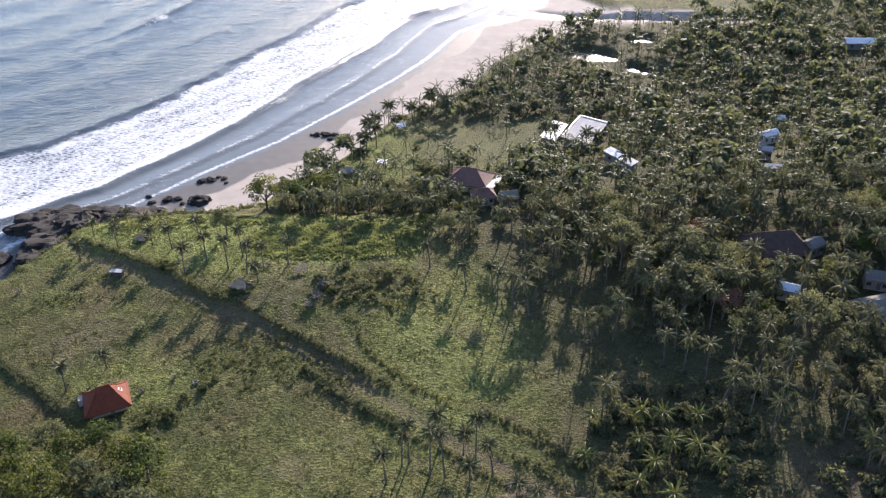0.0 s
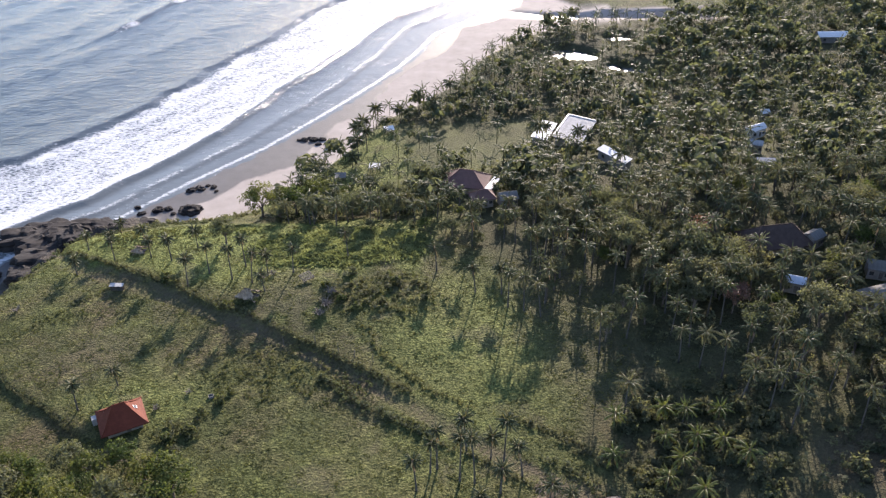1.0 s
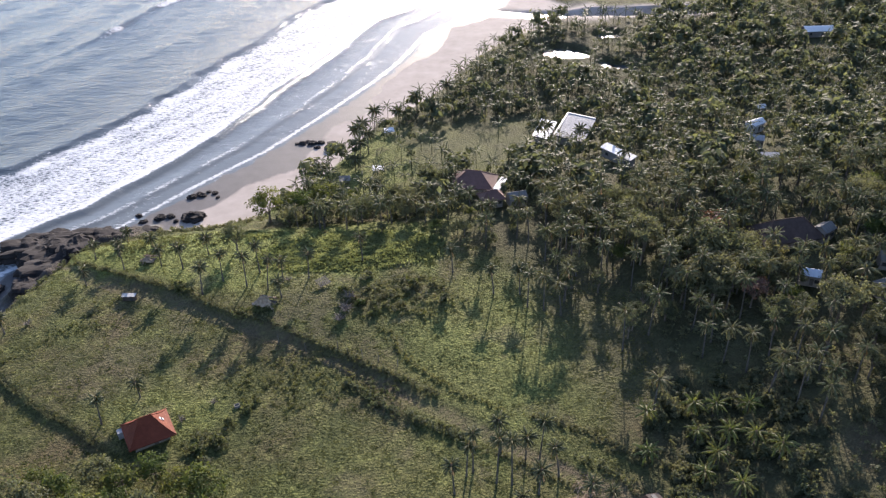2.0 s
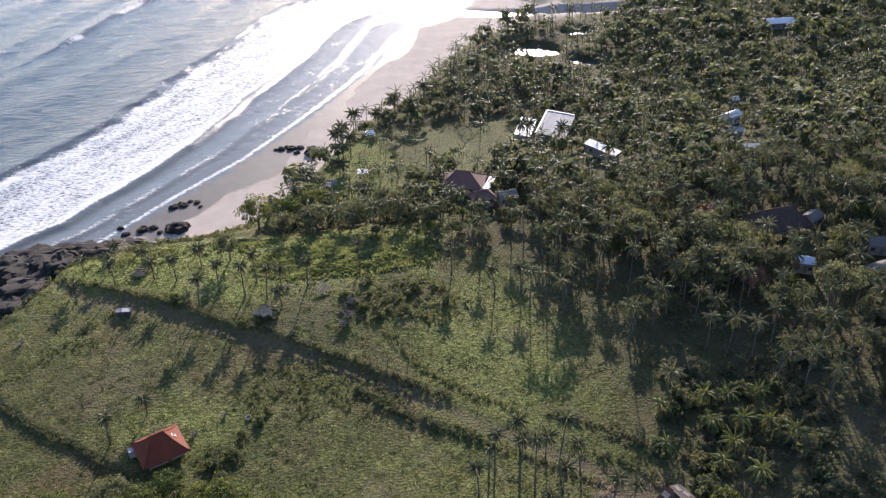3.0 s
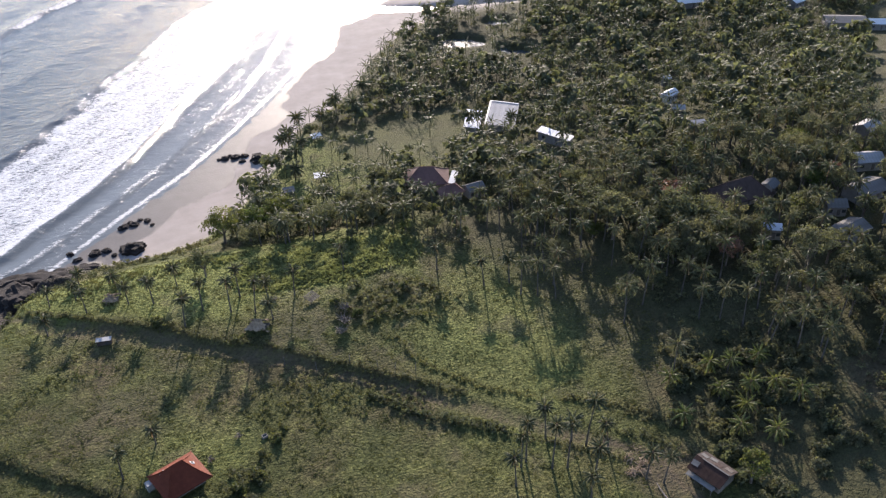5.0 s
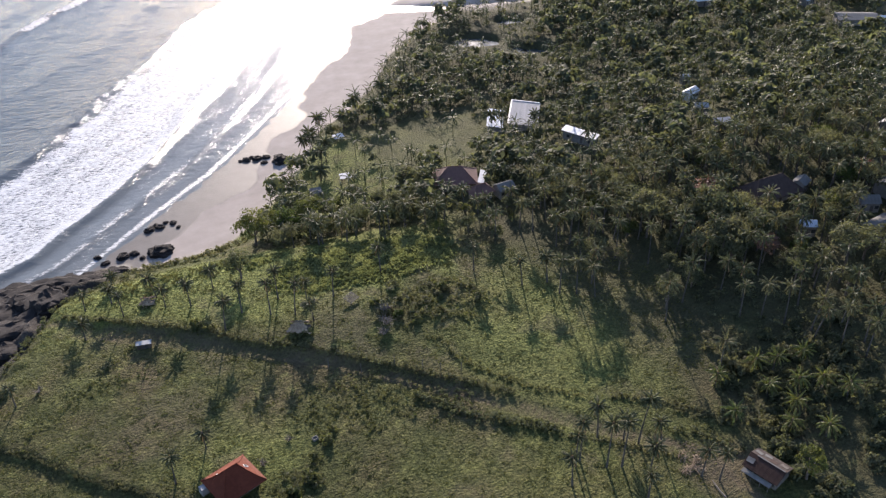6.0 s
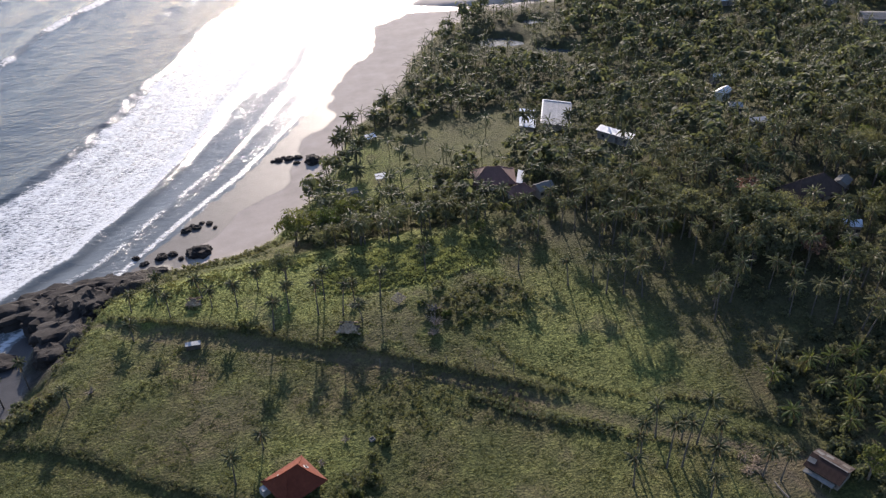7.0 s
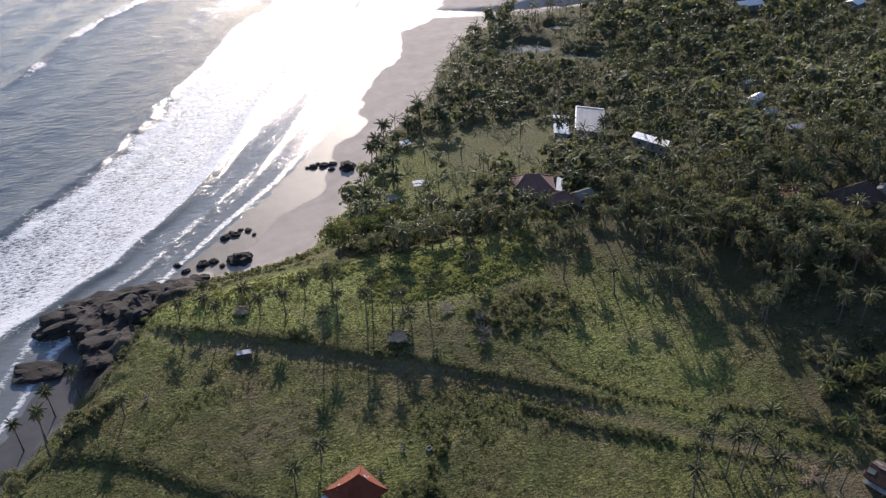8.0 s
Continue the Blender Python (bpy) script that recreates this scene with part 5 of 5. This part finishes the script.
log = tagged(new("fallen_trunk"), "pale fallen palm trunk lying on the grass", "log")
log.matrix_basis = pose(13.4, 107.9, at_ground(13.4, 107.9) + 0.1, 0, 0, 92)
v, q = tube([(-2.3, 0, 0.02), (-0.8, 0.12, 0.05), (0.8, 0.06, 0.03), (2.3, -0.1, 0.06)], [0.17, 0.15, 0.14, 0.1], 8)
child("trunk", mesh_of("trunk", v, q, M_TWIG), log)
palm_thing(-48.1, 264, 4.6, 395, "small coconut palm leaning out over the sand", "palms along the beach", True, lean=1.0, size=0.6)


# ---- the forest ----
def inside(poly, x, y):
    hit = False
    for (ax, ay), (bx, by) in zip(poly, poly[1:] + poly[:1]):
        if (ay > y) != (by > y) and x < (bx - ax) * (y - ay) / (by - ay) + ax:
            hit = not hit
    return hit


GRASSY = [(-200, 60), (8, 60), (12, 108), (22, 120), (24, 138), (38, 140), (40, 152), (44, 166), (50, 190), (36, 197), (20, 201), (9, 204), (5, 209), (-6, 212), (-12, 224), (-40, 224), (-62, 230), (-200, 260)]
SPARSE = [(30, 150), (50, 172), (92, 164), (84, 118), (60, 108), (12, 108), (24, 138)]
GLADE = [(-40, 256), (-8, 258), (0, 266), (32, 268), (38, 284), (36, 312), (-40, 322)]
MEADOW = [(95, 458), (150, 458), (175, 470), (170, 640), (60, 640), (70, 480)]
rng = random.Random(11)
near_palms, near_trees, far_palms, far_trees, under = [], [], [], [], []
y = 118.0
while y < 640:
    step = 4.7 if y < 300 else (5.8 if y < 460 else 8.0)
    x = -55.0
    while x < 25 + max(96 + 0.437 * (y - 126), 35 + 0.907 * (y - 114)):
        px, py = x + rng.uniform(-0.45, 0.45) * step, y + rng.uniform(-0.45, 0.45) * step
        x += step
        if inside(GRASSY, px, py) or inside(SPARSE, px, py) or inside(MEADOW, px, py):
            continue
        if on_plan(DEPTHS, px, py) < 4 or float(to_line(RIVER, np.array([px]), np.array([py]))[0][0]) < (15 if px < 128 else 4):
            continue
        if any((px - a) ** 2 + (py - b) ** 2 < r * r for a, b, r in CLEAR) or any((px - a) ** 2 / (r * 1.6) ** 2 + (py + 4.5 - b) ** 2 / (s * 1.4 + 4) ** 2 < 1 for a, b, r, s, _ in PONDS):
            continue
        glade = inside(GLADE, px, py)
        if glade and rng.random() < 0.8:
            continue
        low_wood = -16 < px < 22 and py < 224
        if low_wood and rng.random() < 0.45:
            continue
        shore_side = on_plan(DEPTHS, px, py) < 45
        chance = rng.random()
        open_wood = lumps(np.array([px]), np.array([py]), 30, 2, 20)[0]
        deep_wood = px > 46 and 164 < py < 206
        if chance < (0.25 if low_wood else 0.42 if deep_wood else 0.66 if shore_side or glade or y < 235 else 0.42):
            (near_palms if len(near_palms) < 230 else far_palms).append((px, py, rng.uniform(5.0, 7.5) if low_wood else rng.uniform(6.5, 12.5) if y < 225 else rng.uniform(5.0, 8.5)))
        elif chance < (0.97 if deep_wood else 0.82 + 0.14 * open_wood):
            tall = 0.55 if low_wood else 1.5 if deep_wood else 1.0
            beside = any((px - a) ** 2 + (py - b) ** 2 < (r + 9) ** 2 for a, b, r in CLEAR) or any((px - a) ** 2 + (py + 6 - b) ** 2 < (max(r, s) + 14) ** 2 for a, b, r, s, _ in PONDS)
            spread = 0.7 if beside else 1.0 if y < 235 else rng.choice((0.8, 1.1, 1.6))
            (near_trees if len(near_trees) < 150 else far_trees).append((px, py, tall * rng.uniform(0.6, 1.25) * spread))
        for _ in range(2 if y > 225 else 1):
            if rng.random() < 0.7 and not glade:
                under.append((px + rng.uniform(-3, 3), py + rng.uniform(-3, 3), rng.uniform(1.4, 3.4)))
        if y < 230 and rng.random() < 0.5:
            under.append((px + rng.uniform(-3, 3), py + rng.uniform(-3, 3), rng.uniform(0.8, 1.8)))
    y += step
# shrubs added to darken the grove floor, in place of its deep shade
for k in range(800):
    x, y = rng.uniform(30, 112), rng.uniform(104, 172)
    if inside(SPARSE, x, y) and x + 0.5 * y > 108 and (x < 58 or rng.random() < 0.8) and all((x - a) ** 2 + (y - b) ** 2 > r * r for a, b, r in CLEAR):
        under.append((x, y, rng.uniform(1.0, 2.6)))
for k, (x, y, h) in enumerate(near_palms):
    palm_thing(x, y, h, 600 + k, "tall coconut palm rising from the forest", "palms of the forest", False)
for k, (x, y, s) in enumerate(near_trees):
    tone = 2 if k in (23, 61) else (1 if k % 6 == 0 and s < 1.3 else 0)
    tree_thing(x, y, k, s, ("dark green leafy forest tree", "fresh green leafy forest tree", "reddish leafy forest tree")[tone], "trees of the forest", tone, (0.8, 1.0, 1.2)[k % 3])
for k, (x, y, s) in enumerate(((47, 194, 1.3), (22.5, 181, 0.9), (25.5, 186, 0.9), (32, 183, 0.85), (34.5, 163, 0.8), (36.5, 166, 0.8), (41, 173, 1.0))):
    tree_thing(x, y, k + 2, s, "tall dark tree at the edge of the grove", "trees at the field's edge", 0, 1.5 if k < 1 else 1.7)
# trees added only for the shade they throw on the palm grove's floor
for k, (x, y, s) in enumerate(((78, 148, 1.2), (84, 156, 1.35), (92, 158, 1.3), (88, 146, 1.1), (95, 150, 1.3), (83, 138, 1.0), (90, 135, 1.1), (76, 158, 1.2), (69, 157, 1.0))):
    tree_thing(x, y, k + 1, s, "tall dark tree added to shade the palm grove", "trees among the palms", 0, 1.4)
tree_thing(70, 200, 2, 1.1, "broad tree with reddish blossom in the forest", "trees of the forest", 2)


def simple_palm(seed):
    """Crown and trunk of a far palm, as quads."""
    rng = random.Random(seed)
    verts, quads = [np.array(p) for p in tube([(0, 0, -9), (0.3, 0, 0)], [0.13, 0.1], 4)[0]], tube([(0, 0, -9), (0.3, 0, 0)], [0.13, 0.1], 4)[1]
    for turn, rise, sag, scale in crown_plan(rng, 11):
        v, q = frond(3.9 * scale, rise, sag, 4, rng, 0.8)
        c, s = math.cos(radians(turn)), math.sin(radians(turn))
        v = np.stack([v[:, 0] * c - v[:, 1] * s, v[:, 0] * s + v[:, 1] * c, v[:, 2]], -1)
        b = len(verts)
        verts += list(v)
        quads = quads + [tuple(b + i for i in f) for f in q if f[2] != f[3]] + [(b + f[0], b + f[1], b + f[2], b + f[1]) for f in q if f[2] == f[3]]
    return np.array(verts), np.array([q for q in quads if len(set(q)) == 4])


def simple_tree(seed, r):
    v, q = leaf_cloud(seed, 14, 9, 0.78, r, 0.8, 0.4, 0.5, 0.35)
    return v + (0, 0, r * 0.95), q


turns = random.Random(3)
PALM_MODELS = [simple_palm(900 + k) for k in range(5)]
strewn("far_palms", [(x, y, at_ground(x, y) + h, 0.95 + 0.35 * turns.random(), turns.uniform(0, 6.3), k, 1.0) for k, (x, y, h) in enumerate(far_palms)], PALM_MODELS, M_PALM, "distant coconut palms beyond the clearing", "palm grove")
TREE_MODELS = [simple_tree(950 + k, 3.2) for k in range(5)]
strewn("far_trees", [(x, y, at_ground(x, y), s, turns.uniform(0, 6.3), k, 1.0) for k, (x, y, s) in enumerate(far_trees)], TREE_MODELS, M_LEAF, "distant dark leafy woods", "woods")
strewn("undergrowth", [(x, y, at_ground(x, y) - 0.2, s, turns.uniform(0, 6.3), k, turns.uniform(0.7, 1.3)) for k, (x, y, s) in enumerate(under)], [(v[:96] * (1.2, 1.2, 1.0), q[:24]) for v, q, _ in SHRUBS], M_LEAF, "tangled green undergrowth under the trees", "undergrowth")


# ---- grass ----
def tuft_model(seed):
    """A low clump of three leaning blades."""
    r = np.random.RandomState(seed)
    v = []
    for k in range(3):
        t = 2.1 * k + r.rand()
        a, b = np.array([math.cos(t), math.sin(t), 0]) * r.uniform(0.22, 0.36), np.array([-math.sin(t), math.cos(t), 0]) * r.uniform(0.25, 0.5)
        v += [-a, a, a * 0.7 + b + (0, 0, r.uniform(0.15, 0.36)), -a * 0.7 + b + (0, 0, r.uniform(0.15, 0.36))]
    return np.array(v), np.arange(12).reshape(-1, 4)


r = np.random.RandomState(8)
N = 115000
gx, gy = r.uniform(-142, 40, N), r.uniform(96, 240, N)
clump, spread = lumps(gx, gy, 1.5, 2, 21), lumps(gx, gy, 11, 3, 22)
ok = (inland(gx, gy) > 12) & (clump + 0.5 * (spread - 0.5) > 0.25 + 0.4 * r.rand(N)) & (to_line(TRACK, gx, gy)[0] > 1.6)
gx, gy, clump = gx[ok], gy[ok], clump[ok]
gz, high = rough_land(gx, gy) - 0.04, 0.26 + 0.3 * r.rand(len(gx)) ** 3 + 0.5 * np.clip(clump - 0.5, 0, 0.3) + 0.6 * tall_grass(gx, gy)
tufts = [(gx[k], gy[k], gz[k], high[k], 6.3 * LATTICE[k % 256, (k // 256) % 256], k, 1.0) for k in range(len(gx)) if inside(GRASSY, gx[k], gy[k])]
strewn("grass_tufts", tufts[:58000], [tuft_model(k) for k in range(8)], M_TURF, "rough pasture grass in tufts", "grass")
gx, gy = r.uniform(-66, -6, 30000), r.uniform(196, 226, 30000)
ok = tall_grass(gx, gy) > 0.2 + 0.5 * r.rand(30000)
gx, gy = gx[ok][:8000], gy[ok][:8000]
gz = rough_land(gx, gy) - 0.05
strewn("tall_grass", [(gx[k], gy[k], gz[k], 0.45 + 0.5 * LATTICE[(k * 7) % 256, k // 256], 6.3 * LATTICE[k % 256, k // 256], k, 2.0) for k in range(len(gx))],
       [tuft_model(k) for k in range(8)], M_GRASS, "tall backlit yellow-green grass on the hilltop", "grass")
